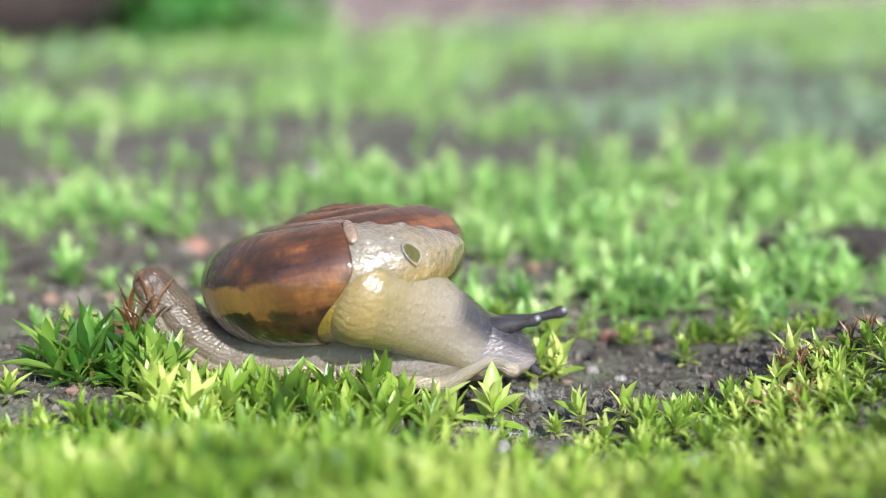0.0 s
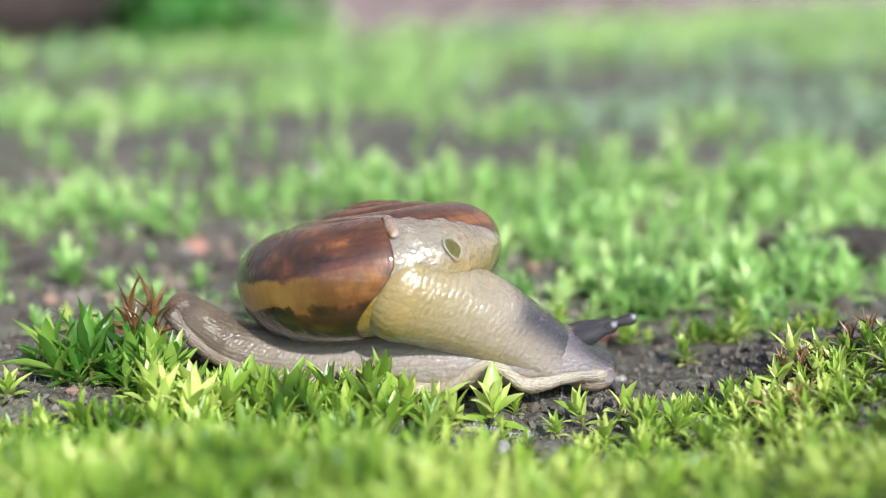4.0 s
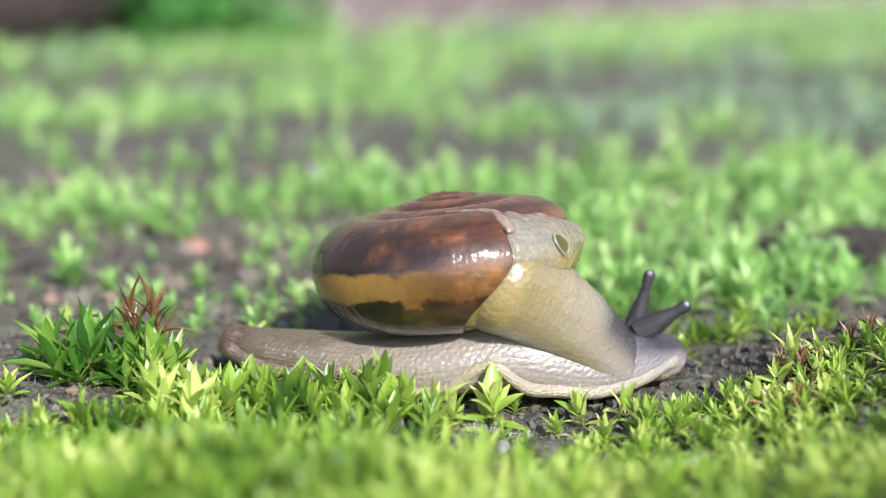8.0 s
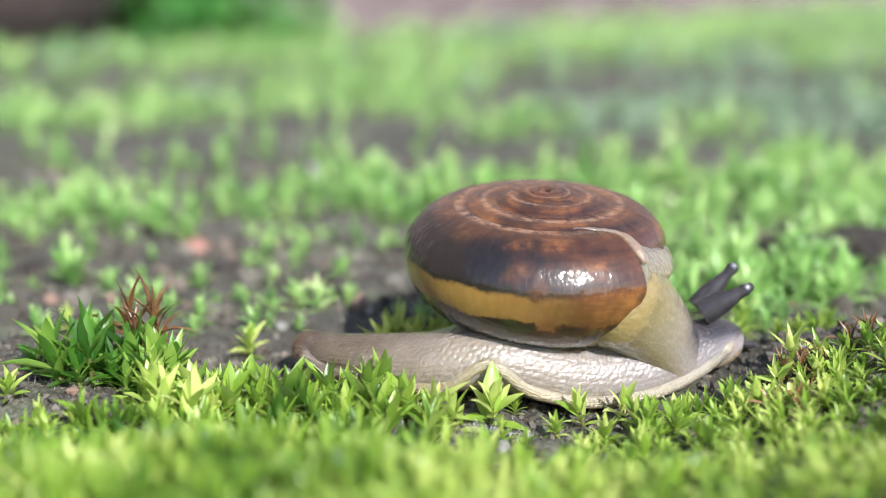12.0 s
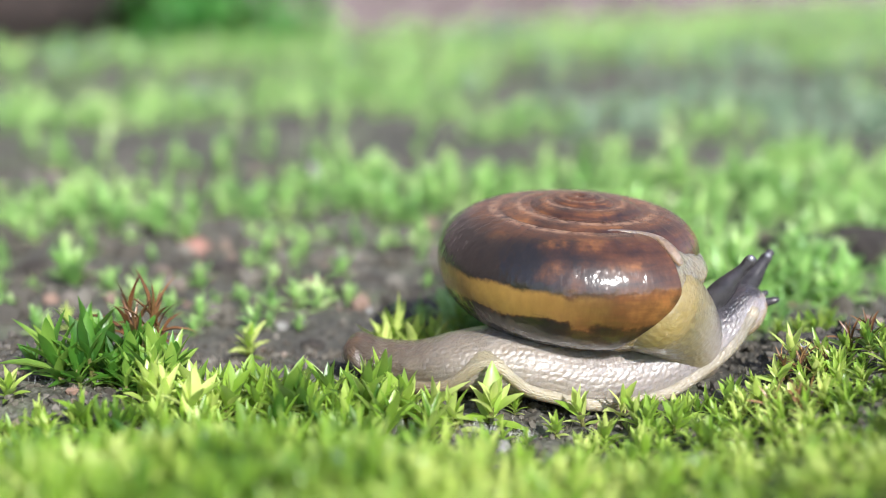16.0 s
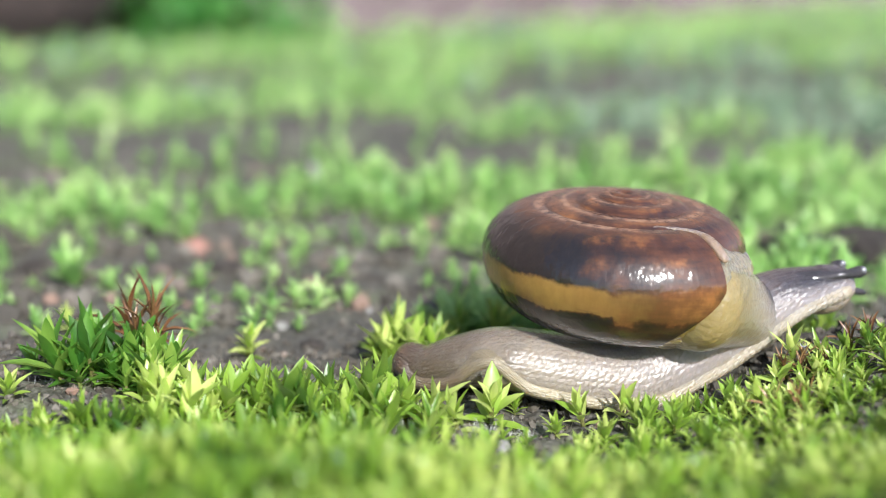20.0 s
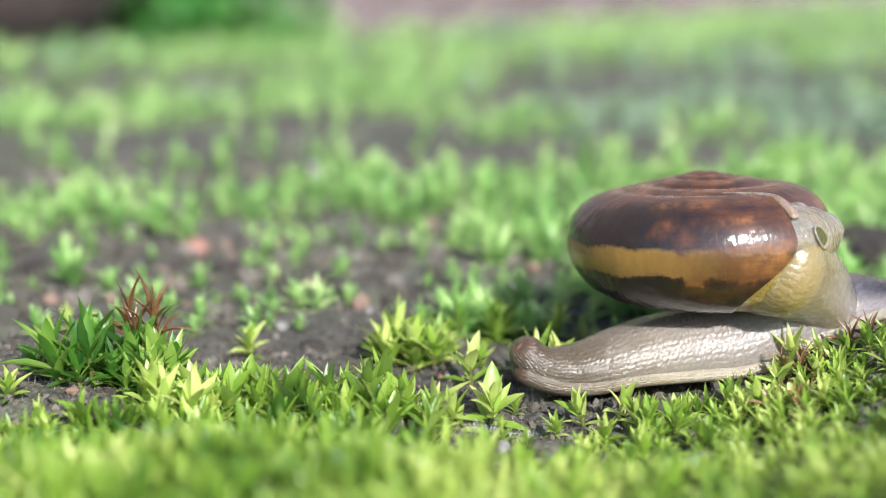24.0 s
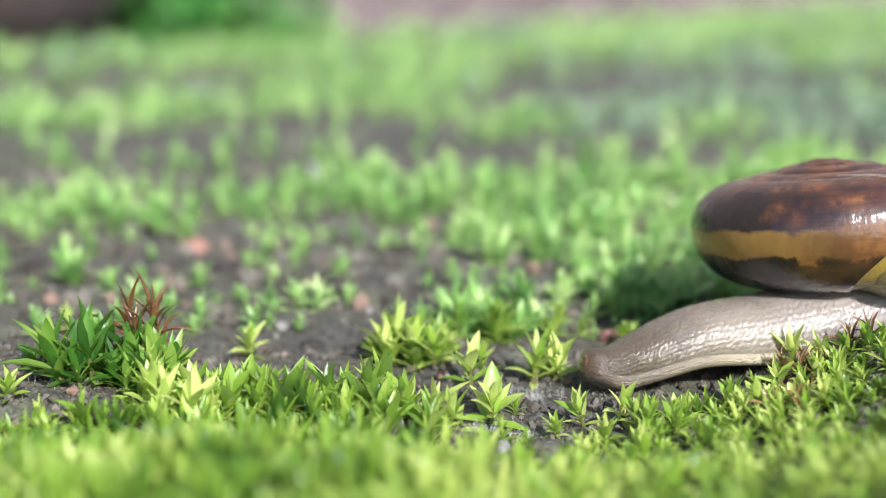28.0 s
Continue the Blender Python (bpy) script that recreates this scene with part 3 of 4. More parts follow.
def build_dry_moss():
    rng = np.random.default_rng(21)
    leaves = dry_leaf_meshes()
    for x, y, s, lift in ((-20.4, 4.0, 3.4, 3.4), (-21.4, 4.6, 3.2, 3.4), (-19.4, 4.6, 3.0, 3.0), (-20.9, 3.4, 2.8, 4.0), (22.6, 0.4, 1.5, 0.6), (23.4, 0.0, 1.3, 0.6), (24.0, 0.9, 1.4, 0.8), (25.2, 0.2, 1.3, 0.8), (27.2, 1.4, 1.6, 1.0), (28.6, 1.6, 1.5, 1.0), (20.5, -5.4, 1.6, 0.5), (21.8, -5.9, 1.7, 0.5), (22.6, -5.0, 1.5, 0.5)):
        moss_shoot(rng, x * MM, y * MM, height(x * MM, y * MM) + lift * MM * 0.3, s * MM, 11, "withered reddish-brown moss shoot among green moss", "dry_moss_shoot", leaves, "withered moss shoots")


def pebble(rng, x, y, size, material, label, tall=0.7, name="pebble"):
    bm = bmesh.new()
    bmesh.ops.create_icosphere(bm, subdivisions=3, radius=1.0)
    seed = rng.uniform(0, 50)
    for v in bm.verts:
        k = 1 + 0.45 * noise.noise(v.co * 1.3 + Vector((seed, 0, 0))) + 0.16 * noise.noise(v.co * 4 + Vector((0, seed, 0)))
        v.co = Vector((v.co.x * k * size, v.co.y * k * size * 0.8, v.co.z * k * size * tall))
    me = bpy.data.meshes.new(name)
    bm.to_mesh(me)
    bm.free()
    me.polygons.foreach_set("use_smooth", [True] * len(me.polygons))
    me.materials.append(material)
    ob = tagged(new(name, me), label, "stone")
    ob.matrix_world = pose(x, y, height(x, y) + 0.35 * size * tall, 0, 0, rng.uniform(0, 360))
    return ob


def build_pebbles():
    rng = np.random.default_rng(31)
    for x, y, s, t in ((0.0, 5.6, 0.45, 1.0), (13.0, 15.5, 0.8, 0.6), (14.6, 16.0, 0.6, 0.6), (-25.0, 44.0, 1.6, 0.8), (5.6, 3.6, 0.4, 0.7)):
        pebble(rng, x * MM, y * MM, s * MM, M_STONE_RED, "small reddish-brown stone lying on the soil", t)
    for x, y, s, t in ((0.3, 4.6, 0.4, 0.8), (-17.0, 84.0, 1.2, 2.4), (-9.0, 30.0, 0.5, 0.7), (3.5, -7.6, 0.7, 0.5), (-1.5, -6.4, 0.5, 0.6), (10.8, 8.2, 0.5, 0.6), (16.5, 9.5, 0.45, 0.6), (12.5, 5.8, 0.4, 0.7), (-26.0, 9.0, 0.6, 0.5), (-23.0, 14.0, 0.5, 0.6), (-13.0, 18.0, 0.6, 0.6), (-6.0, 22.0, 0.5, 0.6), (14.5, -12.0, 1.2, 0.8)):
        pebble(rng, x * MM, y * MM, s * MM, M_STONE_PALE, "small pale grey stone lying on the soil", t)


def build_clods_and_shade():
    rng = np.random.default_rng(61)
    # the first three are dark stand-ins for a shadowed slot, the rest are clods
    for x, y, s, t in ((36.0, 42.0, 5.4, 0.26), (43.5, 43.0, 6.0, 0.3), (30.0, 43.0, 3.0, 0.25), (-24.0, 26.0, 1.6, 0.4), (-30.0, 21.0, 1.3, 0.4), (-12.0, 27.0, 1.2, 0.4), (-7.0, 34.0, 1.6, 0.4), (-20.0, 36.0, 1.8, 0.35), (14.0, 11.5, 0.9, 0.5),
                       (11.5, 11.0, 0.8, 0.5), (17.0, 13.0, 1.0, 0.45), (-32.0, 12.0, 1.1, 0.4), (-28.5, 5.5, 0.9, 0.4), (-27.0, 2.0, 0.8, 0.4), (-4.0, 15.5, 0.8, 0.4), (-10.0, 14.0, 0.9, 0.4), (-40.0, 40.0, 2.2, 0.4), (-3.0, 46.0, 1.8, 0.4)):
        pebble(rng, x * MM, y * MM, s * MM, M_CLOD_SHADE, "dark crumbly clod of soil, three of them standing in for shade", t, "soil_clod")


def build_droplets():
    rng = np.random.default_rng(41)
    for x, y, z, r in ((-12.6, -2.6, 1.5, 0.34), (-6.3, -2.7, 1.5, 0.28), (-7.7, -3.6, 1.5, 0.25), (-8.9, -1.8, 2.0, 0.22), (-5.0, -1.2, 2.0, 0.2), (-15.8, -2.2, 1.9, 0.24), (-10.0, -1.0, 2.1, 0.18), (-4.3, -3.3, 1.2, 0.24), (23.0, -1.5, 4.0, 0.22), (8.0, 5.2, 1.2, 0.2)):
        bm = bmesh.new()
        bmesh.ops.create_uvsphere(bm, u_segments=18, v_segments=12, radius=r * MM)
        for v in bm.verts:
            v.co.z *= 0.82
        me = bpy.data.meshes.new("water_droplet")
        bm.to_mesh(me)
        bm.free()
        me.polygons.foreach_set("use_smooth", [True] * len(me.polygons))
        me.materials.append(M_WATER)
        ob = tagged(new("water_droplet", me), "clear round water droplet on a moss leaf", "droplet", "water droplets on the moss")
        ob.matrix_world = pose(x * MM, y * MM, z * MM, rng.normal(0, 15), rng.normal(0, 15), 0)


def build_fibres():
    rng = np.random.default_rng(51)
    root, n = [], 1500
    for cx, cy, rx, ry, share in ((-2.4, -3.6, 2.4, 1.6, 0.3), (5.8, 3.4, 2.0, 1.8, 0.25), (3.4, -4.6, 2.4, 1.4, 0.2), (-24.0, 1.4, 3.4, 1.6, 0.25)):
        for _ in range(int(n * share)):
            x, y = (cx + rng.normal(0, 0.5) * rx) * MM, (cy + rng.normal(0, 0.5) * ry) * MM
            root.append((x, y, height(x, y)))
    root = np.array(root)
    n = len(root)
    pts = leaf_points(n, rng.uniform(0.2, 1.3, n), rng.uniform(-0.8, 2.2, n), rng.uniform(0.4, 1.1, n) * MM, np.full(n, 0.12), rng.uniform(0, 6.28, n), root).reshape(-1, 3)
    quads = (LEAF_FACES[None] + (np.arange(n) * 15)[:, None, None]).reshape(-1, 4)
    tagged(new("root_fibres", fast_mesh("root_fibres", pts, quads, M_FIBRE)), "fine pale grey fibres on the bare soil", "fibres", kind="stuff")


def build_fuzz():
    """Short brownish threads and crumbs that make the bare soil look felted."""
    rng = np.random.default_rng(71)
    n = 16000
    y = rng.uniform(-0.006, 0.045, n)
    x = rng.uniform(-1, 1, n) * (0.034 + 0.4 * np.maximum(y, 0))
    keep = [fractal(a, b, 130.0, 4.0) > -0.12 for a, b in zip(x, y)]
    x, y = x[keep], y[keep]
    root = np.array([(a, b, height(a, b)) for a, b in zip(x, y)])
    n = len(root)
    pts = leaf_points(n, rng.uniform(0.1, 1.2, n), rng.uniform(-0.6, 1.6, n), rng.uniform(0.25, 0.75, n) * MM, rng.uniform(0.15, 0.45, n), rng.uniform(0, 6.28, n), root).reshape(-1, 3)
    quads = (LEAF_FACES[None] + (np.arange(n) * 15)[:, None, None]).reshape(-1, 4)
    tagged(new("soil_fuzz", fast_mesh("soil_fuzz", pts, quads, M_FUZZ)), "short brownish-grey fuzz on the bare soil", "fibres", kind="stuff")


build_fuzz()
build_dry_moss()
build_pebbles()
build_clods_and_shade()
build_droplets()
build_fibres()


# ---- the snail ----
SHELL_SIZE = 10.15 * MM
RISE, WIDE, MIDLINE = 0.463, 0.433, 0.58
TALL_ABOVE, TALL_BELOW = 0.340, 0.448


def growth(turn):
    """Size of the whorl at an angle (0 at the lip, negative back to the apex)."""
    slow, fast, w = math.log(1.197) / (2 * math.pi), math.log(1.85) / (2 * math.pi), 1.2
    return math.exp(slow * turn - (fast - slow) * w * math.log1p(math.exp((-2 * math.pi - turn) / w)))


def whorl(turn, v, fat=1.0):
    g = growth(turn)
    r = MIDLINE * g + WIDE * g * fat * math.cos(v)
    return Vector((r * math.cos(turn), r * math.sin(turn), -RISE * g + (TALL_ABOVE if math.sin(v) > 0 else TALL_BELOW) * g * fat * math.sin(v) + 0.45)) * SHELL_SIZE


def lip_slant(t, v):
    """The lip leans back on the underside, where the flesh leaves the shell."""
    return -0.36 * float(smooth(-math.sin(v), -0.15, 0.95)) * float(smooth(t, -1.6, 0.0))


def shell_mesh():
    start, n, m = -4.6 * 2 * math.pi, 520, 84
    verts, uvs = [], []
    for i in range(n):
        t = start * (1 - i / (n - 1)) ** 1.5
        for j in range(m + 1):
            v = -math.pi + 2 * math.pi * j / m
            k = t + lip_slant(t, v)
            # growth ribs and slight dents
            ribs = 0.0035 * noise.noise(Vector((k * 13.0, v * 1.4, 0.0))) + 0.005 * noise.noise(Vector((k * 4.0, v * 2.2, 7.0))) if abs(v) < 3.0 else 0.0
            verts.append(whorl(k, v, 1.0 + ribs))
            uvs.append((1 - k / start, j / m))
    # thickened lip turned a little inwards
    for j in range(m + 1):
        v = -math.pi + 2 * math.pi * j / m
        verts.append(whorl(0.015 + lip_slant(0.0, v), v, 0.96))
        uvs.append((1.0, j / m))
    return mesh_from("shell", verts, grid_faces(n + 1, m + 1), uvs)


MANTLE_END = 1.6
PORE = (0.40, radians(10))      # angle past the lip, angle up the flank


def mantle_point(t, v, grow=1.0):
    """The flesh past the lip: the whorl carried on, drawing in towards its closed end, shorter below than above."""
    end = max(0.0, 1 - max(0.0, (t - 0.45) / (MANTLE_END - 0.45)) ** 2.0) ** 0.5
    k = float(smooth(t, 0.0, 0.8))
    fat = (0.955 - 0.17 * float(smooth(t, 0.25, 1.15))) * end * grow + 0.001
    p = whorl(t * (1 - 0.42 * k * float(smooth(-math.sin(v), -0.1, 1.0))), v, fat)
    sink = 0.10 * k * abs(math.sin(v)) * end - 0.05 * k
    return Vector((p.x, p.y, p.z - sink * SHELL_SIZE))


def mantle_mesh():
    """Soft flesh that bulges out of the aperture."""
    n, m, verts = 120, 150, []
    for i in range(n):
        t = -0.95 + (MANTLE_END + 0.95) * i / (n - 1)
        c = mantle_point(t, 0.0, 0.0)
        for j in range(m):
            q = mantle_point(t, -math.pi + 2 * math.pi * j / m)
            wet = 0.16 * noise.noise(q * 1000.0) + 0.06 * noise.noise(q * 2000.0) + 0.26 * noise.noise(q * 330.0)
            calm = float(smooth((q - mantle_point(*PORE)).length, 1.0 * MM, 2.4 * MM))
            verts.append(q + (q - c).normalized() * (wet * calm * MM * float(smooth(t, -0.3, 0.3))))
    return mesh_from("mantle", verts, grid_faces(n, m, True))


def lip_fold_mesh():
    """A thin pale fold of the mantle lying over the shell's edge at the suture and down along the lip."""
    bm = bmesh.new()
    ring = []
    for i in range(27):
        s = i / 26
        t, deg = 0.05 - 0.42 * float(smooth(s, 0.45, 1.0)), 34 + 58 * float(smooth(s, 0.0, 0.85))
        c = whorl(t, radians(deg), 1.0)
        w = (0.30 + 0.14 * math.sin(7 * s)) * MM * max(0.0, 1 - abs(2 * s - 1) ** 3.0) ** 0.5 + 0.03 * MM
        ahead = (whorl(t - 0.03 * float(smooth(s, 0.4, 0.7)), radians(deg + 2.0), 1.0) - c).normalized()
        out = (c - whorl(t, 0.0, 0.0)).normalized()
        side = ahead.cross(out).normalized()
        ring.append([bm.verts.new(c + side * (w * math.cos(a)) + out * (0.6 * w * math.sin(a))) for a in (k * math.pi / 5 for k in range(10))])
    for a, b in zip(ring, ring[1:]):
        for k in range(10):
            bm.faces.new((a[k], a[(k + 1) % 10], b[(k + 1) % 10], b[k]))
    bm.faces.new(ring[0][::-1])
    bm.faces.new(ring[-1])
    bmesh.ops.recalc_face_normals(bm, faces=list(bm.faces))
    return bm


def pore_parts(mantle):
    """The breathing pore on the mantle: a low pale rim round a dark olive hollow."""
    def spot(size, a, lift):
        t, v = PORE[0] + size * (0.048 * math.cos(a) - 0.020 * math.sin(a)), PORE[1] + size * 0.215 * math.sin(a)
        p = mantle_point(t, v)
        out = (mantle_point(t + 0.02, v) - p).cross(mantle_point(t, v + 0.02) - p).normalized()
        return p + out * (lift * MM if out.dot(p - mantle_point(t, 0.0, 0.0)) > 0 else -lift * MM)

    rim, hollow = bmesh.new(), bmesh.new()
    turns = [2 * math.pi * k / 24 for k in range(24)]
    rings = [[rim.verts.new(spot(1.08 + 0.15 * math.cos(q), a, 0.10 + 0.13 * math.sin(q))) for q in (2 * math.pi * b / 8 for b in range(8))] for a in turns]
    for a, b in zip(rings, rings[1:] + rings[:1]):
        for q in range(8):
            rim.faces.new((a[q], b[q], b[(q + 1) % 8], a[(q + 1) % 8]))
    last = None
    for size, lift in ((1.0, 0.10), (0.8, 0.06), (0.5, 0.04), (0.2, 0.04)):
        row = [hollow.verts.new(spot(size, a, lift)) for a in turns]
        if last:
            for k in range(24):
                hollow.faces.new((last[k], last[(k + 1) % 24], row[(k + 1) % 24], row[k]))
        last = row
    hollow.faces.new(last)
    for bm in (rim, hollow):
        bmesh.ops.recalc_face_normals(bm, faces=list(bm.faces))
    part("pore_rim", rim, M_MANTLE, mantle, "pale rim of the breathing pore")
    part("breathing_pore", hollow, M_PORE, mantle, "dark olive breathing pore")


def bead_mesh(length, wide, tall, low, u0=0.0, reach=0.0, n=9, m=24, sharp=2.2):
    """A rounded slice of the body: its axis is x, z rises from low to tall. uv as the flesh material wants it."""
    verts, uvs = [], []
    for i in range(n):
        s = math.sin(math.pi * (i / (n - 1) - 0.5))
        k = max(0.0, 1 - abs(s) ** sharp) ** (1 / sharp)
        for j in range(m + 1):
            a = 2 * math.pi * j / m
            y, z = math.cos(a), math.sin(a)
            y = math.copysign(abs(y) ** 0.85, y) * (1.0 + 0.10 * max(0.0, -z))
            mid, half = (tall + low) / 2, (tall - low) / 2
            verts.append((s * length, y * wide * k, mid + z * half * k))
            uvs.append((u0 + s * reach, j / m))
    return mesh_from("slice", verts, grid_faces(n, m + 1), uvs)


def lathe_mesh(name, profile, m=16):
    """A round thing along +x: profile of (x, radius)."""
    verts = [(x, r * math.cos(2 * math.pi * j / m), r * math.sin(2 * math.pi * j / m)) for x, r in profile for j in range(m)]
    uvs = [(0.99, j / m) for _ in profile for j in range(m)]
    return mesh_from(name, verts, grid_faces(len(profile), m, True), uvs)


SLICES = 112
COLLARS = 26
STATION = [0, 0.08, 0.2, 0.35, 0.5, 0.65, 0.8, 0.92, 1.0]
HALF_TALL = [1.15, 1.5, 1.65, 1.9, 2.25, 2.4, 2.3, 1.9, 1.2]
HALF_WIDE = [1.4, 1.9, 2.4, 3.0, 3.5, 3.6, 3.2, 2.6, 1.7]
HALF_LONG = [1.0, 1.5, 2.2, 2.8, 3.0, 3.0, 2.8, 2.2, 1.5]


def body_size(u):
    """Half-width, half-height and half-length of a slice at u (0 tail .. 1 head), metres."""
    return [float(np.mean(np.interp(np.linspace(u - 0.05, u + 0.05, 5), STATION, v))) * MM for v in (HALF_WIDE, HALF_TALL, HALF_LONG)]


def build_snail():
    snail = tagged(new("snail"), "brown banded snail with pale wet body crawling over moss", "snail")
    snail.empty_display_size = 0.003
    parts = {"snail": snail, "body": [], "foot": [], "collar": []}
    shell = part("shell", shell_mesh(), M_SHELL, snail, "glossy brown coiled shell with dark and golden bands")
    mantle = part("mantle", mantle_mesh(), M_MANTLE, snail, "wet translucent yellowish-grey mantle")
    parts["fold"] = part("mantle_fold", lip_fold_mesh(), M_FOLD, snail, "thin pale fold of mantle over the shell's edge")
    pore_parts(mantle)
    parts["shell"] = shell
    parts["mantle"] = mantle
    for i in range(SLICES):
        u = i / (SLICES - 1)
        wide, tall, long = body_size(u)
        parts["body"].append(part("body_segment", bead_mesh(long, wide, tall, -tall, u, long / 0.034), M_SKIN, snail))
        parts["foot"].append(part("foot_segment", bead_mesh(0.55 * long + 0.0003, wide + 0.3 * MM, 0.95 * MM, -0.8 * MM, u, 0.5 * long / 0.034, 7, 20), M_FOOT, snail, "cream-coloured edge of the foot" if i == 0 else ""))
    for i in range(COLLARS):
        f = i / (COLLARS - 1)
        parts["collar"].append(part("collar_segment", bead_mesh((2.9 - 0.5 * f) * MM, (4.2 - 1.3 * f) * MM, (3.5 - 1.2 * f) * MM, (-3.5 + 1.1 * f) * MM, 0.2 + 0.8 * f, 0.08, 13, 36), M_COLLAR, snail, "yellowish wet flesh between the mantle and the neck" if i == 0 else ""))
    parts["head"] = part("head", bead_mesh(2.3 * MM, 1.9 * MM, 1.45 * MM, -1.9 * MM, 0.97, 0.05, 17, 30, 2.0), M_SKIN, snail, "pale grey head with dark back")
    lower = [(-1.6, 0.85), (-0.8, 0.84), (0, 0.72), (0.6, 0.57), (1.2, 0.43), (1.7, 0.33), (2.1, 0.30), (2.25, 0.2), (2.3, 0.001)]
    upper = [(-2.2, 0.34), (-1.5, 0.32), (-0.8, 0.33), (-0.35, 0.40), (-0.05, 0.43), (0.2, 0.36), (0.36, 0.2), (0.42, 0.001)]
    for side in ("near", "far"):
        parts[side + "_base"] = part("tentacle_base", lathe_mesh("tentacle_base", [(x * MM, r * MM) for x, r in lower]), M_TENTACLE, snail, "dark grey tentacle")
        tip = part("tentacle", lathe_mesh("tentacle", [(x * MM, r * MM) for x, r in upper]), M_TENTACLE, snail, "dark grey eye tentacle")
        bm = bmesh.new()
        bmesh.ops.create_uvsphere(bm, u_segments=12, v_segments=8, radius=0.27 * MM, matrix=Matrix.Translation((0.12 * MM, -0.16 * MM, 0.12 * MM)))
        part("eye", bm, M_EYE, tip, "small grey eye at the tip")
        parts[side + "_tip"] = tip
        parts[side + "_feeler"] = part("lower_tentacle", lathe_mesh("lower_tentacle", [(-0.5 * MM, 0.40 * MM), (0.3 * MM, 0.34 * MM), (0.8 * MM, 0.26 * MM), (1.15 * MM, 0.24 * MM), (1.35 * MM, 0.16 * MM), (1.42 * MM, 0.001 * MM)], 12), M_TENTACLE, snail)
    horn = [(-1.0, 0.6), (-0.4, 0.75), (0.1, 0.70), (0.40, 0.5), (0.48, 0.25), (0.36, 0.10), (0.34, 0.001)]
    parts["horn"] = part("tail_horn", lathe_mesh("tail_horn", [(x * MM, r * MM) for x, r in horn]), M_HORN, snail, "reddish-brown horn at the tail's end")
    return parts


SNAIL = build_snail()

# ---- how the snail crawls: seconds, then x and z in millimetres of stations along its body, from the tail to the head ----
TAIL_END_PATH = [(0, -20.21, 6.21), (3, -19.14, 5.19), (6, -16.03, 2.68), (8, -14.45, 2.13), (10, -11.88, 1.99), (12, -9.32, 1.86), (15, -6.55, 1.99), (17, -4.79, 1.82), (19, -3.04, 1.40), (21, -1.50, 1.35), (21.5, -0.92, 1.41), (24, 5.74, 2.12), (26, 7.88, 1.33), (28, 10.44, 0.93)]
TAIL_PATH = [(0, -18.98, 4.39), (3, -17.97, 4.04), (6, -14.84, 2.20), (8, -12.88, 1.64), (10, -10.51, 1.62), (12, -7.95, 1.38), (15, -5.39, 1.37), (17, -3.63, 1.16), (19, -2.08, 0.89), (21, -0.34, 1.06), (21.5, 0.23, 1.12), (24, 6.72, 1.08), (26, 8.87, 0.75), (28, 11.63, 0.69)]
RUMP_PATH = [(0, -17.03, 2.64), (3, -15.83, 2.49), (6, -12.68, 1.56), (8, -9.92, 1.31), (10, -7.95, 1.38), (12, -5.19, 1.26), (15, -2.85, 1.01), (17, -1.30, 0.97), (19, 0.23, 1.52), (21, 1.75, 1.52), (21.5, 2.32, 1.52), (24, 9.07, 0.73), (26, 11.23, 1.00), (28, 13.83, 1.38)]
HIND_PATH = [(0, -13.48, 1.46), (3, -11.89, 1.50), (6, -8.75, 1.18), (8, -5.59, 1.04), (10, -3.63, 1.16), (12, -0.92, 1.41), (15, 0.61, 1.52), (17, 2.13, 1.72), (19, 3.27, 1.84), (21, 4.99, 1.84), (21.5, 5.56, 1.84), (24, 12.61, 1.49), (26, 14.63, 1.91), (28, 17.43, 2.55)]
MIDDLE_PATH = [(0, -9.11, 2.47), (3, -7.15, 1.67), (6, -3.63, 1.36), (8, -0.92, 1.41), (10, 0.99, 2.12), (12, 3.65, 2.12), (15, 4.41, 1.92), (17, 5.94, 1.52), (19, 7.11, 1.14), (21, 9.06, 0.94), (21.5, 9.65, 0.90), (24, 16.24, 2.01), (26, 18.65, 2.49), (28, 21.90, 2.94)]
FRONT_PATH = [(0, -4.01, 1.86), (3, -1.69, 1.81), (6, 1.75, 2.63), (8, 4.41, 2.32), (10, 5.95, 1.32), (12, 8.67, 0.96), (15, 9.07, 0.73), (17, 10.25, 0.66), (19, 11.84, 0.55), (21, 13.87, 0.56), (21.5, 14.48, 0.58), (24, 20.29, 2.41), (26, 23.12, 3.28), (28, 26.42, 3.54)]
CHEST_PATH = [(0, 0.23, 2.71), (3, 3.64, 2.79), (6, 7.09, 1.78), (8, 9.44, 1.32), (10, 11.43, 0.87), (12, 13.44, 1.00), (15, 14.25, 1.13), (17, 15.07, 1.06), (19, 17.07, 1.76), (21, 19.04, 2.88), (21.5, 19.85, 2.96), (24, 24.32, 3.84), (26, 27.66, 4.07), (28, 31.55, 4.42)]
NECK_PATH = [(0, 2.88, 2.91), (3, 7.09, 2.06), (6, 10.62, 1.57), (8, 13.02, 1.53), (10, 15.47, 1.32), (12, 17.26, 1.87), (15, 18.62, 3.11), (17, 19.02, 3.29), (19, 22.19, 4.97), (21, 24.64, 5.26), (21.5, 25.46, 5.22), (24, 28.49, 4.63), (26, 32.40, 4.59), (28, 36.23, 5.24)]
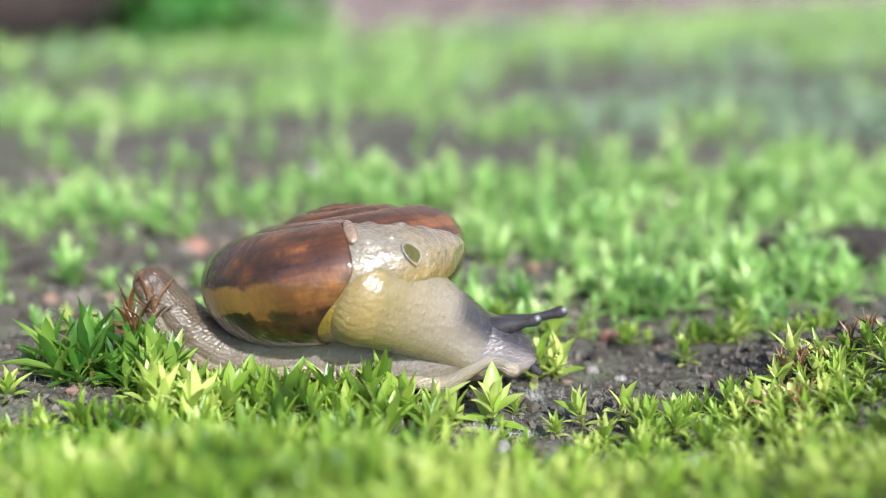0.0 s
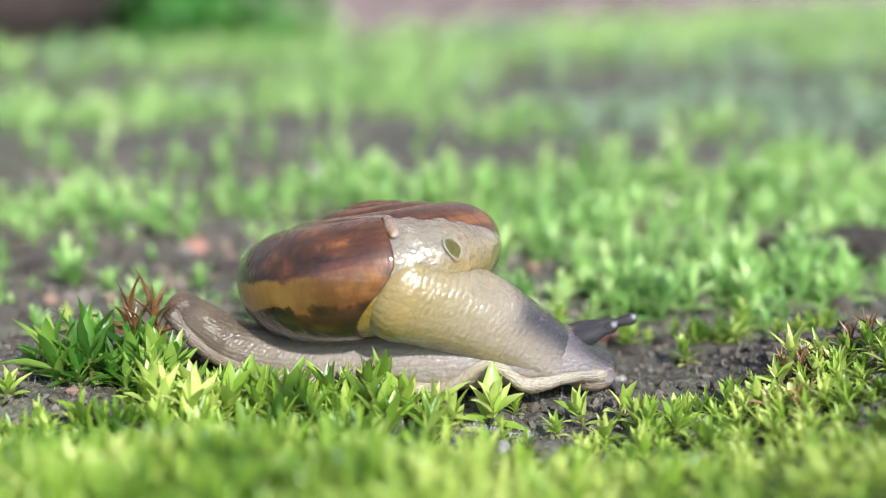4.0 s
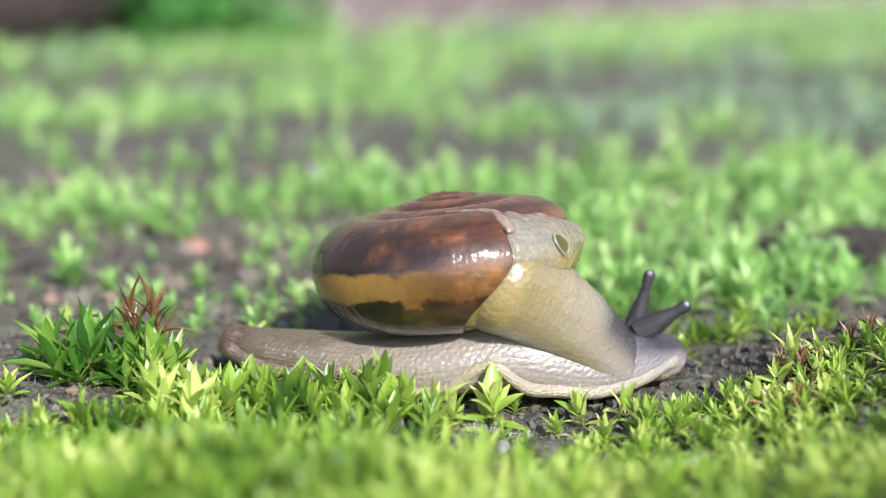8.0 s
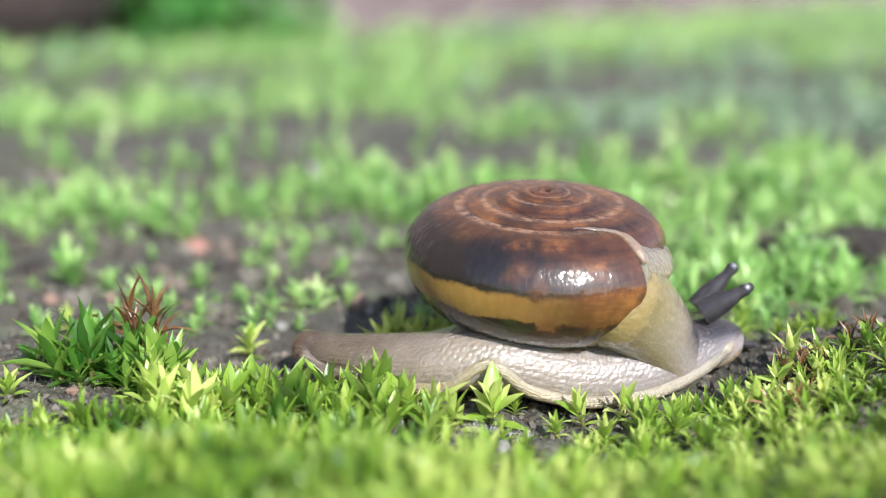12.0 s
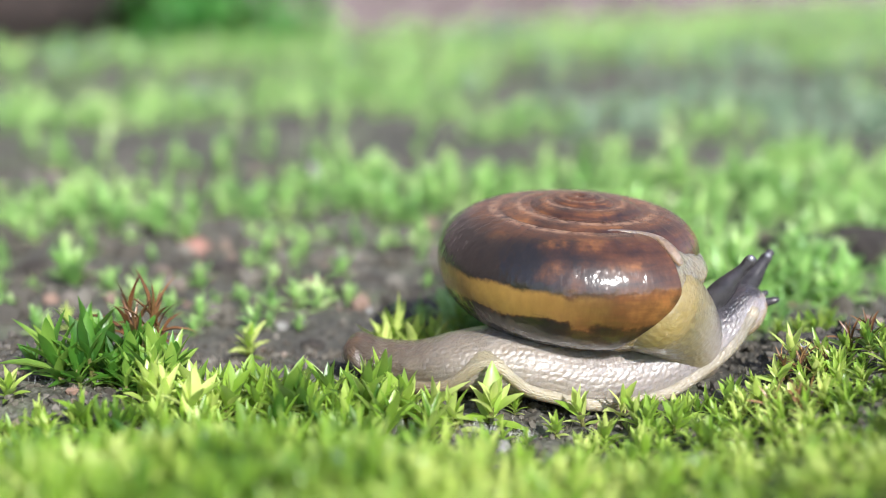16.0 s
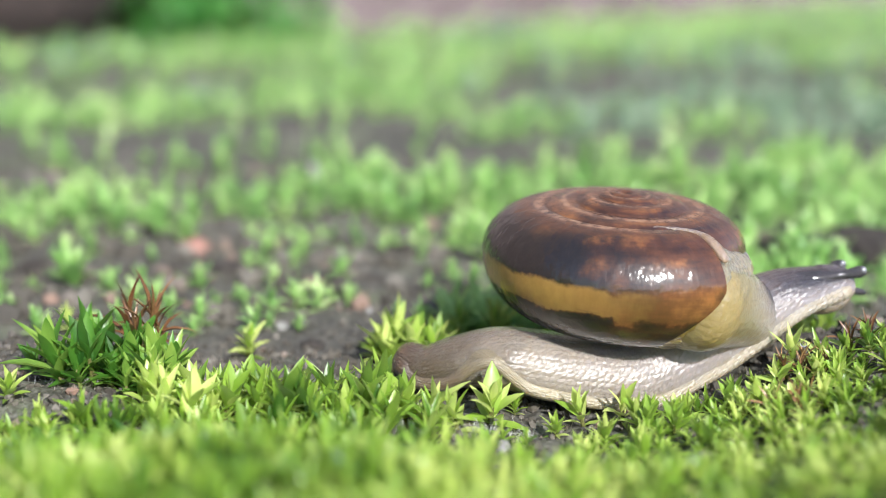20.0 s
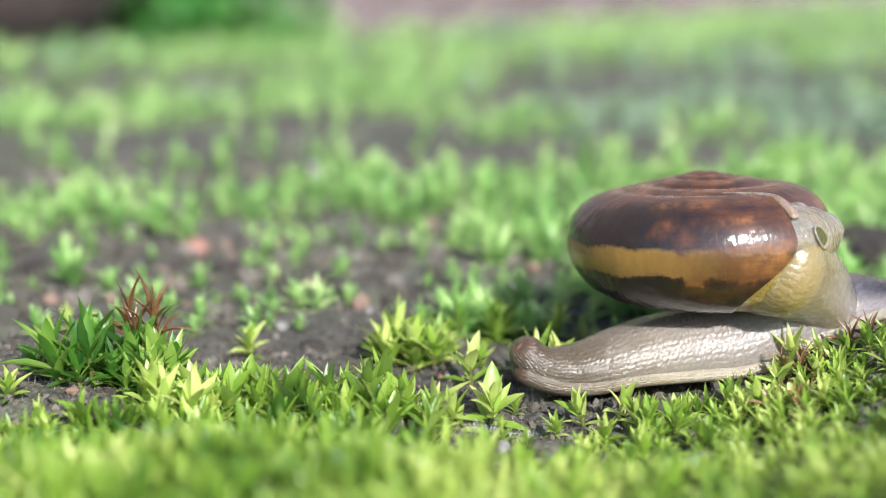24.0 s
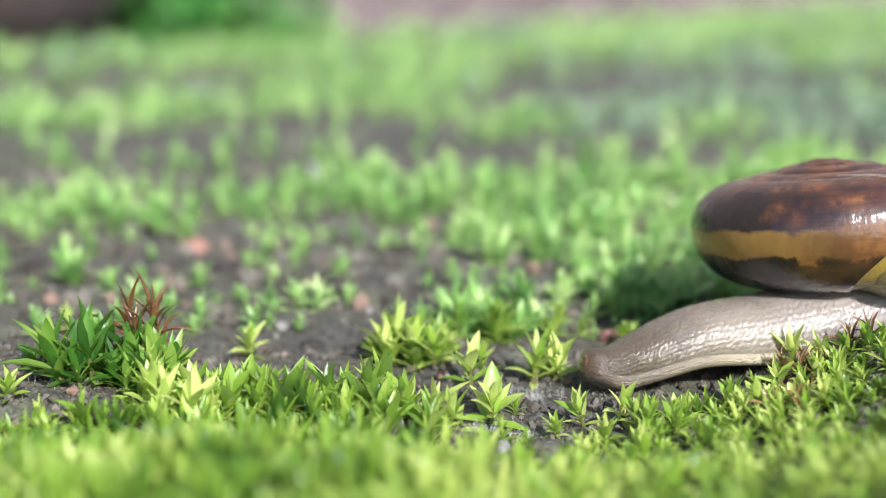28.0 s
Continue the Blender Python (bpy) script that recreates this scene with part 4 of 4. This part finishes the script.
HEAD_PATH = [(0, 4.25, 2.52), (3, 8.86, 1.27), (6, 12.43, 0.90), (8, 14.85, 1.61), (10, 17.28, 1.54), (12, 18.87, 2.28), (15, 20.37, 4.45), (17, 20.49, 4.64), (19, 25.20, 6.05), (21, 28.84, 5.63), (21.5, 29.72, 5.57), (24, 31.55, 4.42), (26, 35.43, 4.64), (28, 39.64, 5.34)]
NEAR_STALK = [(0, 3.78, 4.18, 6.46, 4.79), (1, 4.53, 4.49, 7.12, 5.34), (2, 5.63, 4.88, 8.04, 5.84), (3, 8.13, 3.28, 10.29, 4.15), (6, 12.32, 3.41, 14.33, 4.60), (8, 14.57, 4.02, 16.69, 5.41), (9, 15.56, 4.27, 17.53, 5.66), (10, 16.83, 4.48, 18.99, 5.80), (11, 17.80, 5.03, 20.04, 6.22), (12, 19.19, 5.16, 20.97, 6.27), (14.5, 20.25, 6.11, 21.47, 8.29), (15, 20.56, 6.30, 22.03, 8.75), (16, 19.24, 6.36, 20.85, 8.44), (17, 19.23, 6.47, 22.11, 7.81), (18, 21.89, 6.92, 24.62, 8.34), (19, 23.86, 6.66, 26.64, 8.34), (20, 25.69, 6.47, 29.07, 7.08), (21, 28.22, 6.14, 31.50, 6.75), (28, 40.76, 6.39, 43.82, 7.63)]
FAR_STALK = [(0, 4.46, 3.71, 8.52, 4.63), (1, 5.03, 4.31, 7.90, 4.91), (2, 5.41, 4.79, 6.61, 6.30), (3, 9.54, 3.14, 13.39, 3.91), (5.5, 11.52, 3.23, 13.04, 4.04), (6, 11.52, 3.43, 12.14, 4.64), (7, 12.71, 3.75, 13.82, 5.57), (8, 13.53, 3.89, 14.25, 7.39), (9, 14.33, 4.15, 15.70, 5.94), (10, 16.24, 4.71, 19.01, 8.83), (11, 17.65, 4.85, 16.37, 9.69), (12, 18.85, 5.41, 20.73, 7.07), (15, 21.59, 6.11, 22.37, 7.73), (18, 21.98, 6.70, 23.92, 8.33), (19, 24.07, 6.40, 25.97, 7.63), (20, 25.54, 6.15, 28.46, 6.96), (21, 28.73, 6.00, 31.06, 6.83), (28, 41.77, 6.26, 44.10, 7.53)]


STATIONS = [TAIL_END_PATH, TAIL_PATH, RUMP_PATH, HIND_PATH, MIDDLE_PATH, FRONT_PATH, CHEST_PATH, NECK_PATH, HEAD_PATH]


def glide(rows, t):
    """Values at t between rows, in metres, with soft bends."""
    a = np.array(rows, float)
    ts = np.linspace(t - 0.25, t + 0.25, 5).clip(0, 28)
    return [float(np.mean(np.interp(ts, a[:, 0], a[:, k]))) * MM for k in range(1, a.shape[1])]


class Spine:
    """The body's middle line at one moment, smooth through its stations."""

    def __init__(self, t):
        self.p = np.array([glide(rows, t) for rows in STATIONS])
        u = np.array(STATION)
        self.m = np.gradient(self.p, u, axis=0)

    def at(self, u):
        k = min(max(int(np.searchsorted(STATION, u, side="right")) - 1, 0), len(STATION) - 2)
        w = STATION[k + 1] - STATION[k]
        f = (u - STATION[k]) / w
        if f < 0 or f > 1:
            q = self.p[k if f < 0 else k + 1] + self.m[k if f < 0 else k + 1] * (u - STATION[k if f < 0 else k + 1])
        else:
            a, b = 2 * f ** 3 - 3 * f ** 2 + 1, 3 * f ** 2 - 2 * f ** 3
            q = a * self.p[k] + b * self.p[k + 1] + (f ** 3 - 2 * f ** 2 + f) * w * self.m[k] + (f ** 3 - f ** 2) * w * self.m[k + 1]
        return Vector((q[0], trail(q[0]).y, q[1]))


def along(a, b, c=None):
    """A pose at a whose x axis points to b, with z as far up as it goes."""
    x = (Vector(b) - Vector(a)).normalized()
    y = Vector((0, 0, 1)).cross(x).normalized()
    z = x.cross(y)
    return Matrix.Translation(c or a) @ Matrix((x, y, z)).transposed().to_4x4()


ARCH_X = 2.95 * MM


def arch(x):
    """Height of the foot where it bridges the hollow beside the free-standing moss shoot."""
    return (0.25 + 2.05 * math.exp(-abs((x - ARCH_X) / (2.0 * MM)) ** 2.2)) * MM


def shell_pose(x, y, z, lean, tip, spin):
    """The shell's place in millimetres, its axis (lean, tip, up) and the turn of its lip towards the front, degrees."""
    up_ = Vector((lean, tip, math.sqrt(1 - lean * lean - tip * tip)))
    a = radians(spin)
    side = Vector((math.cos(a), -math.sin(a), 0))
    side = (side - up_ * side.dot(up_)).normalized()
    return Matrix.Translation((x * MM, y * MM, z * MM)) @ Matrix((side, up_.cross(side), up_)).transposed().to_4x4()


def motions():
    s = SNAIL
    slow = [0, 1, 2, 3, 3.5, 4.5, 5.5, 6, 7, 8, 9, 10, 11, 12, 12.5, 13.5, 14.5, 15, 16, 17, 18, 19, 20, 21, 21.5, 22.5, 23.5, 24, 25, 26, 27, 28]
    quick = sorted(set(slow) | {0.5, 1.5, 2.5, 6.5, 7.5, 8.5, 9.5, 10.5, 11.5, 15.5, 16.5, 17.5, 18.5, 19.5, 20.5})
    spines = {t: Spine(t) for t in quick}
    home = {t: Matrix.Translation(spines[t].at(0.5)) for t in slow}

    # the whole snail glides on in steps of its slow rows; its parts are placed against that glide
    walk(s["snail"], [(t, home[t]) for t in slow])
    inv = {}
    for t in quick:
        scene.frame_set(frame(t))
        inv[t] = s["snail"].matrix_world.inverted()

    def key(ob, place, times=slow):
        walk(ob, [(t, inv[t] @ place(t)) for t in times])

    shell_rows = [
        (0, -7.06, 7.00, 6.97, -0.169, 0.174, 80.1),
        (3, -5.86, 7.00, 7.03, -0.167, 0.196, 79.9),
        (6, -1.95, 7.00, 7.56, -0.148, 0.169, 79.1),
        (8, 0.50, 7.00, 7.84, -0.133, 0.127, 66.8),
        (10, 3.79, 7.00, 8.28, -0.042, -0.025, 59.4),
        (12, 6.98, 7.00, 8.19, 0.018, -0.108, 54.1),
        (15, 8.49, 7.00, 7.76, 0.021, -0.037, 55.1),
        (17, 9.99, 7.00, 7.68, 0.046, -0.058, 55.2),
        (19, 11.47, 7.00, 7.79, 0.045, -0.055, 56.2),
        (21, 13.26, 7.00, 8.11, 0.030, -0.039, 58.6),
        (24, 18.39, 8.50, 9.01, -0.053, 0.093, 66.9),
        (26, 23.48, 9.75, 9.60, -0.116, 0.128, 75.4),
        (28, 27.97, 11.00, 9.56, -0.096, 0.134, 76.0),
    ]

    def shell_at(t):
        a = np.array(shell_rows)
        ts = np.linspace(t - 0.2, t + 0.2, 5).clip(0, 28)
        return shell_pose(*[float(np.mean(np.interp(ts, a[:, 0], a[:, k]))) for k in range(1, 7)])

    key(s["shell"], shell_at)
    key(s["fold"], shell_at)

    # the mantle rides with the shell and draws back while the snail stretches
    draw_back = [(0, 0), (10.2, 0), (11.2, 1.0), (21.5, 1.0), (24, 0.4), (25.5, 0.0), (28, 0.0)]

    def mantle_at(t):
        k = float(np.interp(t, [r[0] for r in draw_back], [r[1] for r in draw_back]))
        return shell_at(t) @ pose(-0.15 * k * MM, 0.1 * k * MM, 0, 0, 0, -27 * k)

    key(s["mantle"], mantle_at)

    # the flesh bends out of the aperture, down and forwards into the neck
    for i in range(COLLARS):
        f = i / (COLLARS - 1)

        def collar_at(t):
            start = shell_at(t) @ whorl(0.10, radians(-70), 0.30)
            end = spines[t].at(0.86)
            bend = Vector((0.45 * start.x + 0.55 * end.x, 0.5 * (start.y + end.y), 0.55 * start.z + 0.45 * end.z + 0.5 * MM))
            c = start * (1 - f) ** 2 + bend * (2 * f * (1 - f)) + end * f ** 2
            way = (bend - start) * (1 - f) + (end - bend) * f
            return along(c - way, c + way, c)

        key(s["collar"][i], collar_at)
    for i in range(SLICES):
        u = i / (SLICES - 1)
        wide, tall, long = body_size(u)

        def body_at(t):
            return along(spines[t].at(u - 0.03), spines[t].at(u + 0.03), spines[t].at(u))

        def sole(v, t):
            p = along(spines[t].at(v - 0.03), spines[t].at(v + 0.03), spines[t].at(v)) @ Vector((0, 0, 1.05 * MM - body_size(v)[1]))
            w = math.exp(-((p.x - ARCH_X) / (3.6 * MM)) ** 4)
            p.z += w * (arch(p.x) - p.z)
            return p

        def foot_at(t):
            return along(sole(u - 0.015, t), sole(u + 0.015, t), sole(u, t))

        key(s["body"][i], body_at)
        key(s["foot"][i], foot_at)

    def head_at(t):
        return along(spines[t].at(0.9), spines[t].at(1.0), spines[t].at(0.985))

    key(s["head"], head_at)
    for side, rows, dy in (("near", NEAR_STALK, -0.9 * MM), ("far", FAR_STALK, 1.3 * MM)):
        def ends(t):
            bx, bz, tx, tz = glide(rows, t)
            y = trail(bx).y + dy
            return Vector((bx, y, bz)), Vector((tx, y + 0.2 * dy, tz))

        def base_at(t):
            a, b = ends(t)
            return along(a, b)

        def tip_at(t):
            a, b = ends(t)
            return along(a, b, b - (b - a).normalized() * 0.42 * MM)

        def feeler_at(t):
            return head_at(t) @ Matrix.Translation((1.55 * MM, dy * 0.6, -0.55 * MM)) @ pose(0, 0, 0, 0, 22, -12 if dy < 0 else 12)

        key(s[side + "_base"], base_at, quick)
        key(s[side + "_tip"], tip_at, quick)
        key(s[side + "_feeler"], feeler_at)

    def horn_at(t):
        a, b = spines[t].at(-0.01), spines[t].at(0.06)
        return along(b, a, a + Vector((-0.3 * MM, -0.35 * MM, 0.25 * MM)))

    key(s["horn"], horn_at)


motions()
